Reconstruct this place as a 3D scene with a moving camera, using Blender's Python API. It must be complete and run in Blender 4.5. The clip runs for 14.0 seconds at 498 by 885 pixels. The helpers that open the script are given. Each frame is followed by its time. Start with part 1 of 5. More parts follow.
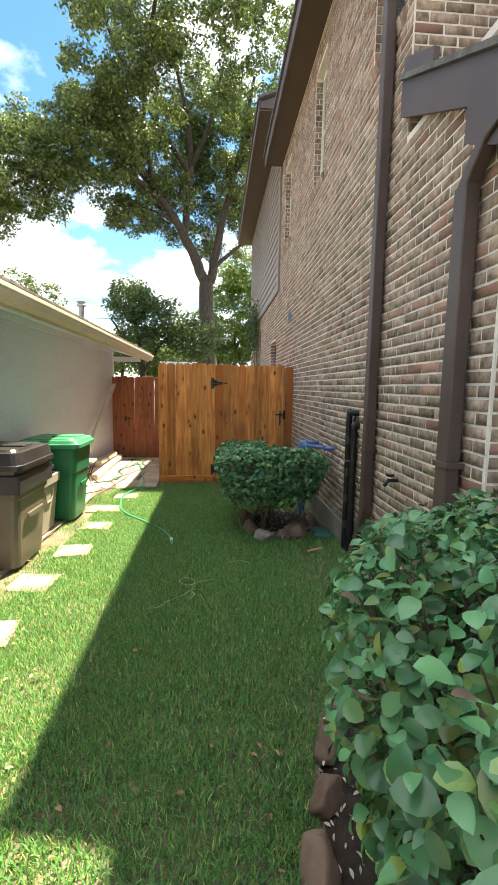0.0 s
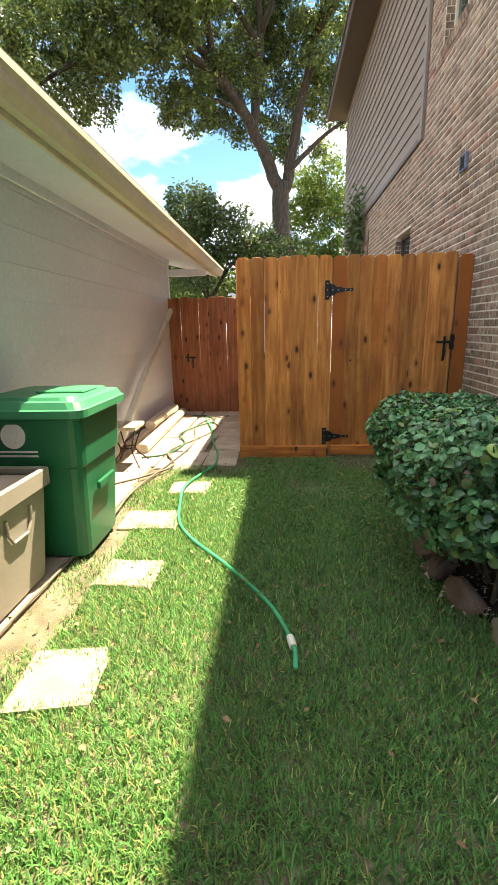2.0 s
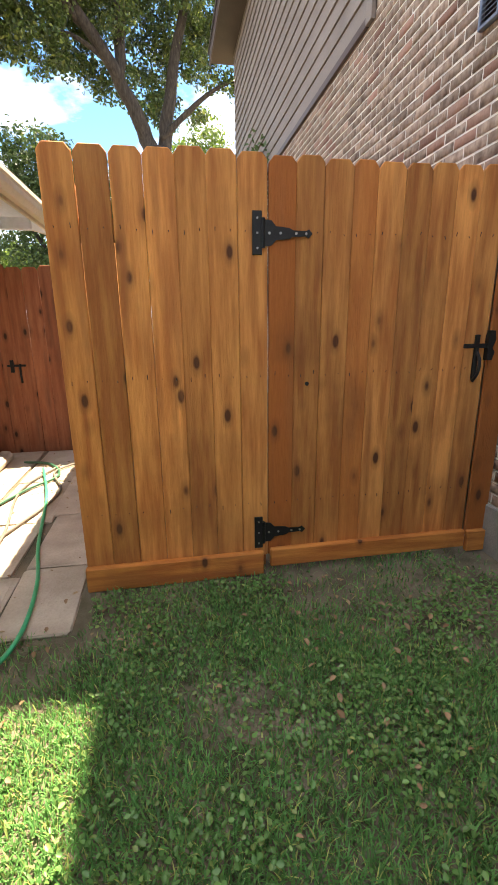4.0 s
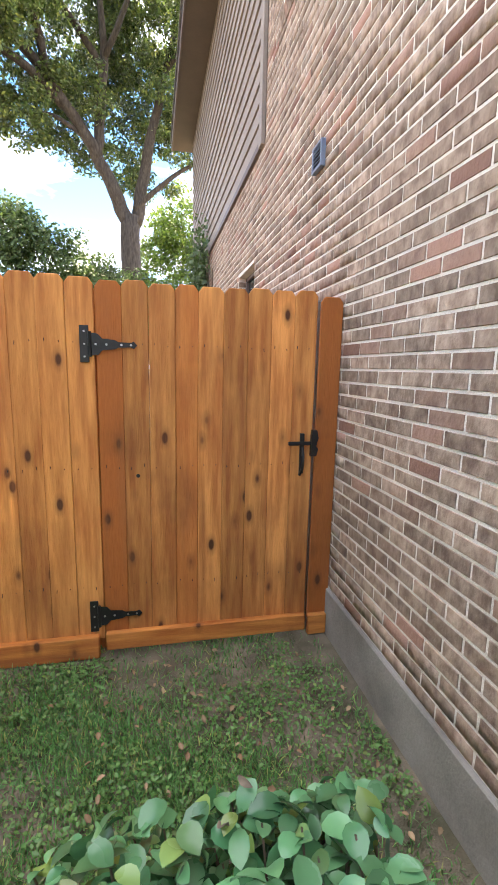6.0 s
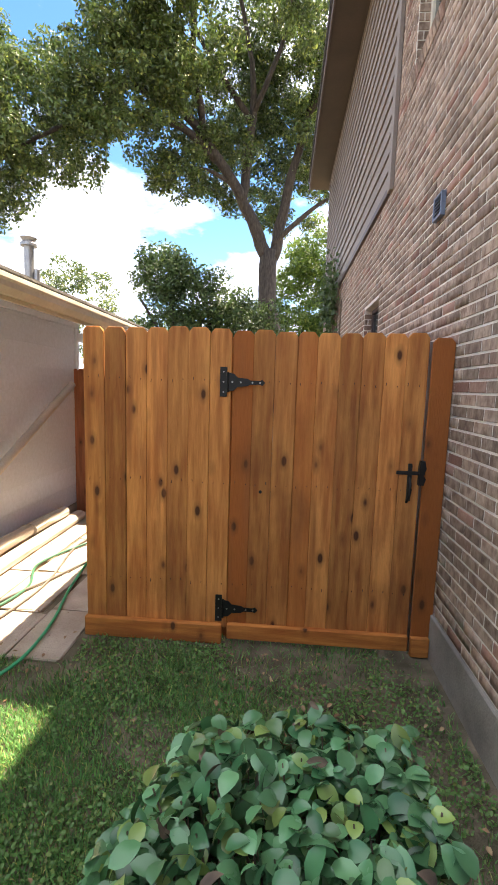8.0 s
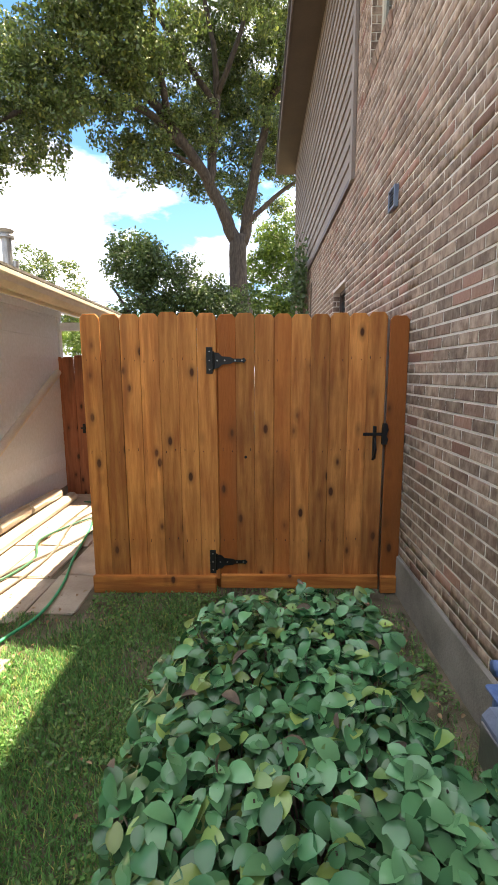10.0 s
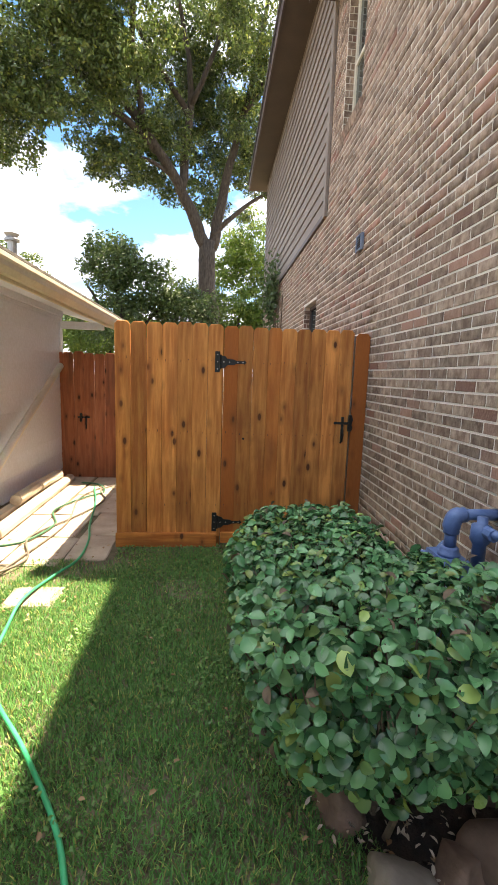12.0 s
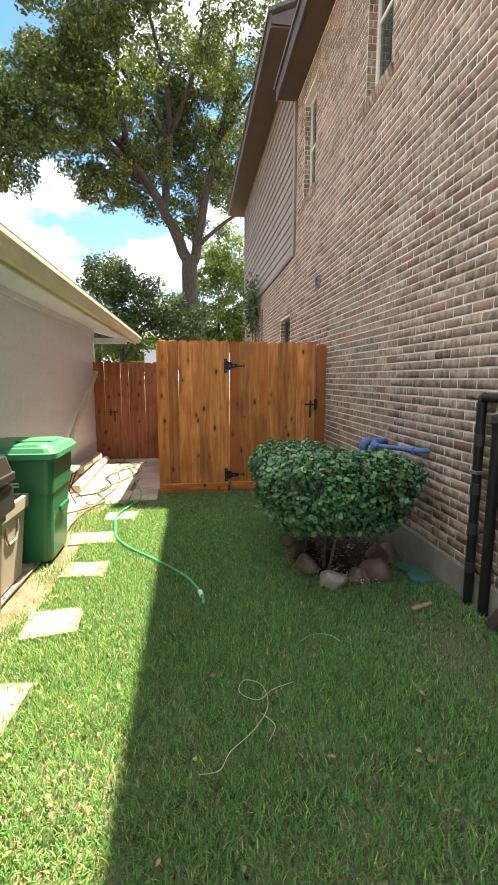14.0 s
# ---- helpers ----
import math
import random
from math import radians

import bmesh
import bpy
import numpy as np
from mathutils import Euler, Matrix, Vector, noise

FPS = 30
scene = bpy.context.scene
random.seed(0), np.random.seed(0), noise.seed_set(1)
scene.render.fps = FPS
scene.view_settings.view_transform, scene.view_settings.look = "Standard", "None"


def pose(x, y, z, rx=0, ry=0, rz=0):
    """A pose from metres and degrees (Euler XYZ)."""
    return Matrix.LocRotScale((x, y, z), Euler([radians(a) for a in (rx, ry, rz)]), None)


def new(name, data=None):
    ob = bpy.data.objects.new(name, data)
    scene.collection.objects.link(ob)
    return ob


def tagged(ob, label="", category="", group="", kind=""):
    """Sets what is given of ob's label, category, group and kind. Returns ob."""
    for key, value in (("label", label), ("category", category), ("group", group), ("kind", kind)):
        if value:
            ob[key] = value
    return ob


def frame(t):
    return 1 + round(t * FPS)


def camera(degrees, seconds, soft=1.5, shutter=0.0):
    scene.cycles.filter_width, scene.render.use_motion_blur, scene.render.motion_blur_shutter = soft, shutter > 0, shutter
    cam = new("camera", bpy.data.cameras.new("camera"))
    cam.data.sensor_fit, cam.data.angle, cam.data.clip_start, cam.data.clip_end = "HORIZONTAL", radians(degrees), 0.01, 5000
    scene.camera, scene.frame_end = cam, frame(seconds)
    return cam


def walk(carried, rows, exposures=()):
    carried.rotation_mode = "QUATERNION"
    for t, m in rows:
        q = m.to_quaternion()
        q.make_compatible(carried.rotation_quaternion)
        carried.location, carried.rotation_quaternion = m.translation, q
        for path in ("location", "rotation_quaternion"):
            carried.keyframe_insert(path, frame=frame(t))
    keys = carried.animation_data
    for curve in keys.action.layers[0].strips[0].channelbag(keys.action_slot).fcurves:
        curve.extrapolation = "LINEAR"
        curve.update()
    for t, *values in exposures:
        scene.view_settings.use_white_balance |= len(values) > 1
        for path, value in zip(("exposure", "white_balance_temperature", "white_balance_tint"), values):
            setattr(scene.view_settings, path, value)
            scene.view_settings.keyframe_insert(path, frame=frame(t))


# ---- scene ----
cam = camera(58.9, 14.0)
METRES, EYE, TILT, LEAN, TURN = 10.06, 1.60, 0.0, 0.0, -4.4
ROWS = [
    (0.0, 0.0, 0.0, 0.0, 0.12, -7.11, -0.97),
    (0.5, -0.0189, 0.0633, -0.0055, 5.42, -5.04, 0.05),
    (1.0, -0.0356, 0.1299, -0.0136, 7.83, -6.1, 1.24),
    (1.5, -0.048, 0.2069, -0.0215, 8.6, -13.38, 1.46),
    (2.0, -0.0694, 0.2754, -0.0266, 8.52, -14.62, 1.15),
    (4.5, -0.0828, 0.5307, -0.0293, -7.91, -15.73, -0.38),
    (5.0, -0.0508, 0.5314, -0.0256, -7.51, -13.86, -1.95),
    (5.5, -0.0257, 0.5158, -0.0189, -7.83, -12.31, -1.64),
    (6.0, -0.0111, 0.4956, -0.0041, -7.66, -9.48, -1.27),
    (6.5, -0.007, 0.4853, 0.0019, -7.64, -5.19, -1.06),
    (7.0, -0.0038, 0.4767, 0.0035, -1.6, -5.22, -2.26),
    (7.5, -0.0043, 0.4686, 0.0041, 8.98, -6.27, -1.92),
    (10.0, -0.0059, 0.425, -0.0027, 5.48, -8.89, 0.29),
    (10.5, -0.0044, 0.4101, 0.0003, 4.03, -8.97, -0.14),
    (11.0, -0.0087, 0.3983, 0.0023, 3.19, -8.93, -1.02),
    (11.5, -0.0205, 0.3716, -0.0018, 1.02, -8.65, -1.64),
    (12.0, -0.0334, 0.3392, -0.0051, 0.04, -8.58, -1.94),
    (12.5, -0.0416, 0.3075, -0.0041, 0.17, -8.72, -1.77),
    (13.0, -0.0529, 0.2625, -0.0077, -0.57, -8.73, -1.51),
    (13.5, -0.0603, 0.2084, -0.0085, -2.79, -8.63, -1.4),
    (14.0, -0.0591, 0.1498, -0.0099, -2.83, -8.27, -0.09),
]
walk(cam, [(t, pose(0, 0, EYE, TILT, LEAN, TURN) @ pose(METRES * x, METRES * y, METRES * z, 90 + pitch, roll, yaw)) for t, x, y, z, yaw, pitch, roll in ROWS],
     [(0.0, 2.25, 8200, 4), (2.0, 2.25, 8500, 8), (4.3, 2.6, 8100, 13), (5.0, 2.95, 7900, 14), (6.0, 3.1, 7800, 14), (7.0, 2.65, 7700, 15), (7.5, 2.4, 7700, 15), (10.0, 2.3, 8100, 12), (14.0, 2.3, 8400, 12)])

# ---- light ----
SUN_WAY = Vector((-0.275, -0.33, -1.0)).normalized()
world = bpy.data.worlds.new("sky")
scene.world = world
world.use_nodes = True
wn = world.node_tree.nodes
sky = wn.new("ShaderNodeTexSky")
sky.sky_type, sky.sun_disc = "NISHITA", False
sky.sun_elevation, sky.sun_rotation = radians(66), radians(42)
sky.air_density, sky.dust_density, sky.ozone_density = 1.0, 0.3, 2.0
wl = world.node_tree.links


def sky_math(op, a, c):
    """One sum on two sockets or numbers."""
    q = wn.new("ShaderNodeMath")
    q.operation = op
    for i, v in enumerate((a, c)):
        if isinstance(v, (int, float)):
            q.inputs[i].default_value = v
        else:
            wl.new(v, q.inputs[i])
    return q.outputs[0]


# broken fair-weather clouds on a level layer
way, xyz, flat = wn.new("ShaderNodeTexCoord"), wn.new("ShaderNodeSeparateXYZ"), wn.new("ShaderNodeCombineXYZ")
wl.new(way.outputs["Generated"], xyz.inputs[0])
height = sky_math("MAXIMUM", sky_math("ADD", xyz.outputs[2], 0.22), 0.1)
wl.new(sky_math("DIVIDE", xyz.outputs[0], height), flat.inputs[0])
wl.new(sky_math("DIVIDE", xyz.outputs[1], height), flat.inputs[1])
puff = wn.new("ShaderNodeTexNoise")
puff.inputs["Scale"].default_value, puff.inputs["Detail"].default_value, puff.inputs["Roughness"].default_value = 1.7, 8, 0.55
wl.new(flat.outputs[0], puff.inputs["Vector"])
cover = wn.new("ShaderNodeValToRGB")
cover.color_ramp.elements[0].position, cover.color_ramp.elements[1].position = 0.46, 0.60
# the cover also thickens overhead, out of view, added to brighten shaded ground
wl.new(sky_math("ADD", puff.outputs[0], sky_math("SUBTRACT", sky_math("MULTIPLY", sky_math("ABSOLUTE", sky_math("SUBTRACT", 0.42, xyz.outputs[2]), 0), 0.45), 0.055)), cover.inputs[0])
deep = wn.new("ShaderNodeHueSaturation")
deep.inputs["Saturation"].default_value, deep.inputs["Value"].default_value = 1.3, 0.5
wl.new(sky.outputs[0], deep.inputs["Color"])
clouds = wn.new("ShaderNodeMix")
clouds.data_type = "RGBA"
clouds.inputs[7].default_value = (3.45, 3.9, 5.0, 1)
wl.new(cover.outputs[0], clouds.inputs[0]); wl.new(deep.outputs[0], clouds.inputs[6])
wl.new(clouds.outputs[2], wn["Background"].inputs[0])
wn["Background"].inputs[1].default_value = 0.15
sun = new("sun", bpy.data.lights.new("sun", "SUN"))
sun.data.energy, sun.data.angle, sun.data.color = 5.0, radians(0.6), (1.0, 0.93, 0.80)
sun.matrix_world = Matrix.Translation((0, 0, 20)) @ SUN_WAY.to_track_quat("-Z", "Y").to_matrix().to_4x4()


# ---- materials ----
def surface(name, c1, c2, scale=6.0, rough=0.7, bump=0.2, metal=0.0, vary=0.0, stretch=(1, 1, 1), fine=60.0, c3=None, spec=0.5, seed=0.0):
    """A two-scale noise surface: large stains between c1 and c2, a fine grain, and a change from piece to piece."""
    m = bpy.data.materials.new(name)
    m.use_nodes = True
    n, l = m.node_tree.nodes, m.node_tree.links
    b = n["Principled BSDF"]
    tc, mp = n.new("ShaderNodeTexCoord"), n.new("ShaderNodeMapping")
    mp.inputs["Scale"].default_value = stretch
    mp.inputs["Location"].default_value = (seed, seed, seed)
    l.new(tc.outputs["Object"], mp.inputs[0])
    oi, ge = n.new("ShaderNodeObjectInfo"), n.new("ShaderNodeNewGeometry")
    add, frac = n.new("ShaderNodeMath"), n.new("ShaderNodeMath")
    add.operation, frac.operation = "ADD", "FRACT"
    l.new(oi.outputs["Random"], add.inputs[0]); l.new(ge.outputs["Random Per Island"], add.inputs[1]); l.new(add.outputs[0], frac.inputs[0])
    off = n.new("ShaderNodeVectorMath"); off.operation = "ADD"
    sc = n.new("ShaderNodeMath"); sc.operation = "MULTIPLY"; sc.inputs[1].default_value = 37.0 if vary else 0.0
    l.new(frac.outputs[0], sc.inputs[0]); l.new(mp.outputs[0], off.inputs[0]); l.new(sc.outputs[0], off.inputs[1])
    big, small = n.new("ShaderNodeTexNoise"), n.new("ShaderNodeTexNoise")
    big.inputs["Scale"].default_value, big.inputs["Detail"].default_value = scale, 6
    small.inputs["Scale"].default_value, small.inputs["Detail"].default_value = fine, 4
    l.new(off.outputs[0], big.inputs["Vector"]); l.new(off.outputs[0], small.inputs["Vector"])
    ramp = n.new("ShaderNodeValToRGB")
    ramp.color_ramp.elements[0].position, ramp.color_ramp.elements[1].position = 0.34, 0.66
    ramp.color_ramp.elements[0].color, ramp.color_ramp.elements[1].color = (*c1, 1), (*c2, 1)
    l.new(big.outputs[0], ramp.inputs[0])
    col = ramp.outputs[0]
    if c3:
        r3, mx = n.new("ShaderNodeValToRGB"), n.new("ShaderNodeMix")
        r3.color_ramp.elements[0].position, r3.color_ramp.elements[1].position = 0.80, 0.97
        mx.data_type = "RGBA"
        l.new(frac.outputs[0], r3.inputs[0]); l.new(r3.outputs[0], mx.inputs[0]); l.new(col, mx.inputs[6])
        mx.inputs[7].default_value = (*c3, 1)
        col = mx.outputs[2]
    hs = n.new("ShaderNodeHueSaturation")
    val, ad = n.new("ShaderNodeMath"), n.new("ShaderNodeMath")
    val.operation = ad.operation = "MULTIPLY_ADD"
    fr2, mul = n.new("ShaderNodeMath"), n.new("ShaderNodeMath")
    fr2.operation, mul.operation = "FRACT", "MULTIPLY"
    mul.inputs[1].default_value = 7.31
    l.new(frac.outputs[0], mul.inputs[0]); l.new(mul.outputs[0], fr2.inputs[0])
    l.new(fr2.outputs[0], val.inputs[0]); val.inputs[1].default_value, val.inputs[2].default_value = vary, 0.85 - vary / 2
    l.new(small.outputs[0], ad.inputs[0]); ad.inputs[1].default_value = 0.3; l.new(val.outputs[0], ad.inputs[2])
    l.new(ad.outputs[0], hs.inputs["Value"]); l.new(col, hs.inputs["Color"])
    l.new(hs.outputs[0], b.inputs["Base Color"])
    rr = n.new("ShaderNodeMath"); rr.operation = "MULTIPLY_ADD"
    l.new(big.outputs[0], rr.inputs[0]); rr.inputs[1].default_value, rr.inputs[2].default_value = 0.2, max(0.03, rough - 0.1)
    l.new(rr.outputs[0], b.inputs["Roughness"])
    b.inputs["Metallic"].default_value, b.inputs["Specular IOR Level"].default_value = metal, spec
    if bump:
        bp, sm = n.new("ShaderNodeBump"), n.new("ShaderNodeMath")
        sm.operation = "ADD"
        l.new(big.outputs[0], sm.inputs[0]); l.new(small.outputs[0], sm.inputs[1])
        bp.inputs["Strength"].default_value, bp.inputs["Distance"].default_value = bump, 0.01
        l.new(sm.outputs[0], bp.inputs["Height"]); l.new(bp.outputs[0], b.inputs["Normal"])
    return m


def wood(name, c1, c2, knot, grey, vary=0.25, grain=(9, 9, 0.8), red=None):
    """Vertical grain along z with knots and weathered streaks, different on each board."""
    m = surface(name, c1, c2, 3.0, 0.75, 0.3, 0, vary, grain, 22.0, spec=0.25, c3=red)
    n, l = m.node_tree.nodes, m.node_tree.links
    b = n["Principled BSDF"]
    src = b.inputs["Base Color"].links[0].from_socket
    off = [x for x in n if x.type == "VECT_MATH"][0]
    mp = [x for x in n if x.type == "MAPPING"][0]
    tc = [x for x in n if x.type == "TEX_COORD"][0]
    sc = off.inputs[1].links[0].from_socket
    m2, o2 = n.new("ShaderNodeMapping"), n.new("ShaderNodeVectorMath")
    o2.operation = "ADD"
    m2.inputs["Scale"].default_value = (7.5, 7.5, 3.6)
    l.new(tc.outputs["Object"], m2.inputs[0]); l.new(m2.outputs[0], o2.inputs[0]); l.new(sc, o2.inputs[1])
    vo, rp, mx = n.new("ShaderNodeTexVoronoi"), n.new("ShaderNodeValToRGB"), n.new("ShaderNodeMix")
    l.new(o2.outputs[0], vo.inputs["Vector"]); vo.inputs["Scale"].default_value = 1.0
    rp.color_ramp.elements[0].position, rp.color_ramp.elements[1].position = 0.085, 0.27
    rp.color_ramp.elements[0].color, rp.color_ramp.elements[1].color = (1, 1, 1, 1), (0, 0, 0, 1)
    rp.color_ramp.elements.new(0.14).color = (0.35, 0.35, 0.35, 1)
    l.new(vo.outputs["Distance"], rp.inputs[0]); l.new(rp.outputs[0], mx.inputs[0])
    mx.data_type = "RGBA"; l.new(src, mx.inputs[6]); mx.inputs[7].default_value = (*knot, 1)
    st, rs, m3 = n.new("ShaderNodeTexNoise"), n.new("ShaderNodeValToRGB"), n.new("ShaderNodeMix")
    m4 = n.new("ShaderNodeMapping"); m4.inputs["Scale"].default_value = [1.5 * g for g in grain]
    l.new(tc.outputs["Object"], m4.inputs[0]); l.new(m4.outputs[0], st.inputs["Vector"]); st.inputs["Scale"].default_value, st.inputs["Detail"].default_value = 1.0, 3
    rs.color_ramp.elements[0].position, rs.color_ramp.elements[1].position = 0.54, 0.72
    rs.color_ramp.elements[1].color = (0.6, 0.6, 0.6, 1)
    l.new(st.outputs[0], rs.inputs[0]); l.new(rs.outputs[0], m3.inputs[0])
    m3.data_type = "RGBA"; l.new(mx.outputs[2], m3.inputs[6]); m3.inputs[7].default_value = (*grey, 1)
    # patches of mildew and old water stain
    mil, rm, m5 = n.new("ShaderNodeTexNoise"), n.new("ShaderNodeValToRGB"), n.new("ShaderNodeMix")
    mil.inputs["Scale"].default_value, mil.inputs["Detail"].default_value = 1.7, 7
    l.new(tc.outputs["Object"], mil.inputs["Vector"])
    rm.color_ramp.elements[0].position, rm.color_ramp.elements[1].position = 0.56, 0.74
    rm.color_ramp.elements[1].color = (0.5, 0.5, 0.5, 1)
    l.new(mil.outputs[0], rm.inputs[0]); l.new(rm.outputs[0], m5.inputs[0])
    m5.data_type = "RGBA"; l.new(m3.outputs[2], m5.inputs[6]); m5.inputs[7].default_value = (*[.45 * g for g in grey], 1)
    l.new(m5.outputs[2], b.inputs["Base Color"])
    return m


def leafy(name, c1, c2, c3, scale=2.0, rough=0.5, through_light=0.35, vary=0.5):
    """Leaf surface with light coming through the blade; colour varies leaf by leaf."""
    m = surface(name, c1, c2, scale, rough, 0.0, 0, vary, c3=c3, fine=9.0)
    n, l = m.node_tree.nodes, m.node_tree.links
    b, out = n["Principled BSDF"], n["Material Output"]
    tr, mix = n.new("ShaderNodeBsdfTranslucent"), n.new("ShaderNodeMixShader")
    l.new(b.inputs["Base Color"].links[0].from_socket, tr.inputs[0])
    mix.inputs[0].default_value = through_light
    l.new(b.outputs[0], mix.inputs[1]); l.new(tr.outputs[0], mix.inputs[2]); l.new(mix.outputs[0], out.inputs[0])
    return m


BRICK = surface("brick_clay", (0.18, 0.122, 0.090), (0.38, 0.285, 0.215), 22.0, 0.85, 0.5, 0, 0.58, (1, 1, 0.7), 70.0, c3=(0.28, 0.155, 0.115), spec=0.2)
MORTAR = surface("mortar", (0.60, 0.55, 0.48), (0.74, 0.68, 0.60), 5.0, 0.9, 0.5, fine=120.0, spec=0.2)
CONCRETE = surface("concrete", (0.17, 0.16, 0.14), (0.29, 0.275, 0.245), 3.0, 0.85, 0.4, fine=80.0, spec=0.3)
PAVING = surface("pale_paving", (0.33, 0.27, 0.215), (0.50, 0.43, 0.36), 3.5, 0.9, 0.5, 0, 0.15, fine=70.0, spec=0.2)
STEPSTONE = surface("stepping_stone", (0.25, 0.205, 0.160), (0.39, 0.335, 0.275), 5.0, 0.9, 0.4, 0, 0.1, fine=70.0, spec=0.2)
SIDING = surface("taupe_siding", (0.19, 0.155, 0.13), (0.24, 0.20, 0.17), 2.0, 0.65, 0.1, 0, 0.06, fine=50.0)
BROWN = surface("dark_brown_paint", (0.062, 0.038, 0.033), (0.082, 0.054, 0.047), 3.0, 0.5, 0.08, fine=40.0)
EAVE = surface("brown_eave_paint", (0.060, 0.040, 0.028), (0.085, 0.058, 0.042), 3.0, 0.6, 0.1, fine=40.0)
SHINGLE = surface("roof_shingle", (0.08, 0.075, 0.07), (0.16, 0.15, 0.14), 12.0, 0.95, 0.6, 0, 0.3, fine=120.0)
GREYWALL = surface("blue_grey_paint", (0.63, 0.69, 0.81), (0.69, 0.75, 0.87), 0.8, 0.6, 0.08, 0, 0.04, fine=30.0)
CREAM = surface("cream_trim_paint", (0.58, 0.54, 0.43), (0.68, 0.64, 0.53), 2.0, 0.45, 0.08, fine=30.0)
CEDAR = wood("stained_cedar", (0.38, 0.125, 0.034), (0.62, 0.260, 0.078), (0.085, 0.030, 0.013), (0.30, 0.105, 0.036), 0.55, red=(0.47, 0.14, 0.034))
SKIRTWOOD = wood("stained_cedar_skirt", (0.36, 0.105, 0.024), (0.58, 0.22, 0.055), (0.085, 0.030, 0.013), (0.26, 0.09, 0.032), 0.3, (0.8, 9, 9))
OLDWOOD = wood("red_brown_boards", (0.24, 0.080, 0.040), (0.34, 0.13, 0.068), (0.05, 0.02, 0.012), (0.12, 0.055, 0.035), 0.15)
TIMBER = surface("weathered_timber", (0.36, 0.30, 0.24), (0.58, 0.51, 0.43), 4.0, 0.9, 0.5, 0, 0.15, (3, 0.5, 3), 40.0)
IRON = surface("black_iron", (0.010, 0.010, 0.010), (0.020, 0.019, 0.018), 9.0, 0.5, 0.15, 0.4, fine=70.0)
STEEL = surface("galvanised_steel", (0.30, 0.30, 0.29), (0.40, 0.40, 0.39), 6.0, 0.45, 0.1, 0.8)
SOIL = surface("dark_mulch", (0.010, 0.007, 0.005), (0.038, 0.025, 0.018), 16.0, 0.95, 1.0, fine=90.0)
LAWN = surface("lawn_soil", (0.075, 0.070, 0.040), (0.21, 0.17, 0.125), 5.0, 0.95, 0.8, fine=120.0)
ROCK = surface("field_rock", (0.105, 0.065, 0.048), (0.22, 0.145, 0.11), 7.0, 0.85, 0.5, 0, 0.35, fine=40.0)
PALEROCK = surface("pale_rock", (0.22, 0.19, 0.165), (0.34, 0.30, 0.265), 6.0, 0.85, 0.4, fine=40.0)
GREENBIN = surface("green_plastic", (0.006, 0.115, 0.052), (0.010, 0.155, 0.072), 2.5, 0.42, 0.06, fine=90.0)
GREENLID = surface("green_lid_plastic", (0.03, 0.24, 0.12), (0.05, 0.29, 0.15), 2.5, 0.4, 0.06, fine=90.0)
BROWNBIN = surface("taupe_plastic", (0.085, 0.070, 0.057), (0.12, 0.10, 0.08), 2.5, 0.4, 0.06, fine=90.0)
# also colours the dark sheets standing for shade behind panes and slats
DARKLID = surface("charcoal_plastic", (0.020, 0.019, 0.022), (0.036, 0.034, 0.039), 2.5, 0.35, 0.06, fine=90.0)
GREYBIN = surface("grey_plastic", (0.27, 0.25, 0.22), (0.33, 0.305, 0.27), 2.5, 0.4, 0.06, fine=90.0)
BLUE = surface("blue_paint", (0.055, 0.115, 0.27), (0.10, 0.18, 0.36), 9.0, 0.5, 0.25, fine=60.0)
METERGREY = surface("meter_casting", (0.13, 0.17, 0.24), (0.20, 0.24, 0.31), 6.0, 0.5, 0.2)
WHITE = surface("white_plastic", (0.66, 0.64, 0.60), (0.76, 0.74, 0.70), 3.0, 0.5, 0.1)
RED = surface("red_label", (0.45, 0.03, 0.03), (0.55, 0.05, 0.05), 3.0, 0.6, 0.0)
HOSE = surface("green_hose_rubber", (0.015, 0.30, 0.13), (0.03, 0.40, 0.19), 8.0, 0.4, 0.05)
DARKHOSE = surface("dark_green_hose", (0.02, 0.09, 0.05), (0.03, 0.13, 0.07), 8.0, 0.45, 0.05)
CORD = surface("grey_cord", (0.10, 0.08, 0.065), (0.18, 0.15, 0.12), 8.0, 0.7, 0.05)
STRAW = surface("bleached_twine", (0.42, 0.46, 0.30), (0.58, 0.60, 0.44), 8.0, 0.8, 0.05)
VALVE = surface("green_valve_lid", (0.02, 0.10, 0.09), (0.035, 0.15, 0.13), 8.0, 0.5, 0.05)
BARK = surface("oak_bark", (0.030, 0.024, 0.020), (0.078, 0.064, 0.053), 6.0, 0.95, 1.0, 0, 0, (3, 3, 0.7), 25.0)
TWIG = surface("twig_bark", (0.07, 0.05, 0.035), (0.16, 0.12, 0.08), 20.0, 0.9, 0.3)
OAKLEAF = leafy("oak_leaf", (0.052, 0.095, 0.030), (0.125, 0.185, 0.050), (0.28, 0.33, 0.085), 0.5, 0.30, 0.30, 0.8)
DARKLEAF = leafy("small_tree_leaf", (0.045, 0.085, 0.026), (0.085, 0.14, 0.04), (0.11, 0.16, 0.045), 0.8, 0.4, 0.42)
BRIGHTLEAF = leafy("bright_leaf", (0.075, 0.14, 0.022), (0.12, 0.20, 0.035), (0.18, 0.24, 0.05), 0.8, 0.5, 0.45)
SHRUBLEAF = leafy("shrub_leaf", (0.045, 0.160, 0.066), (0.110, 0.275, 0.120), (0.20, 0.29, 0.075), 3.0, 0.27, 0.18, 0.9)
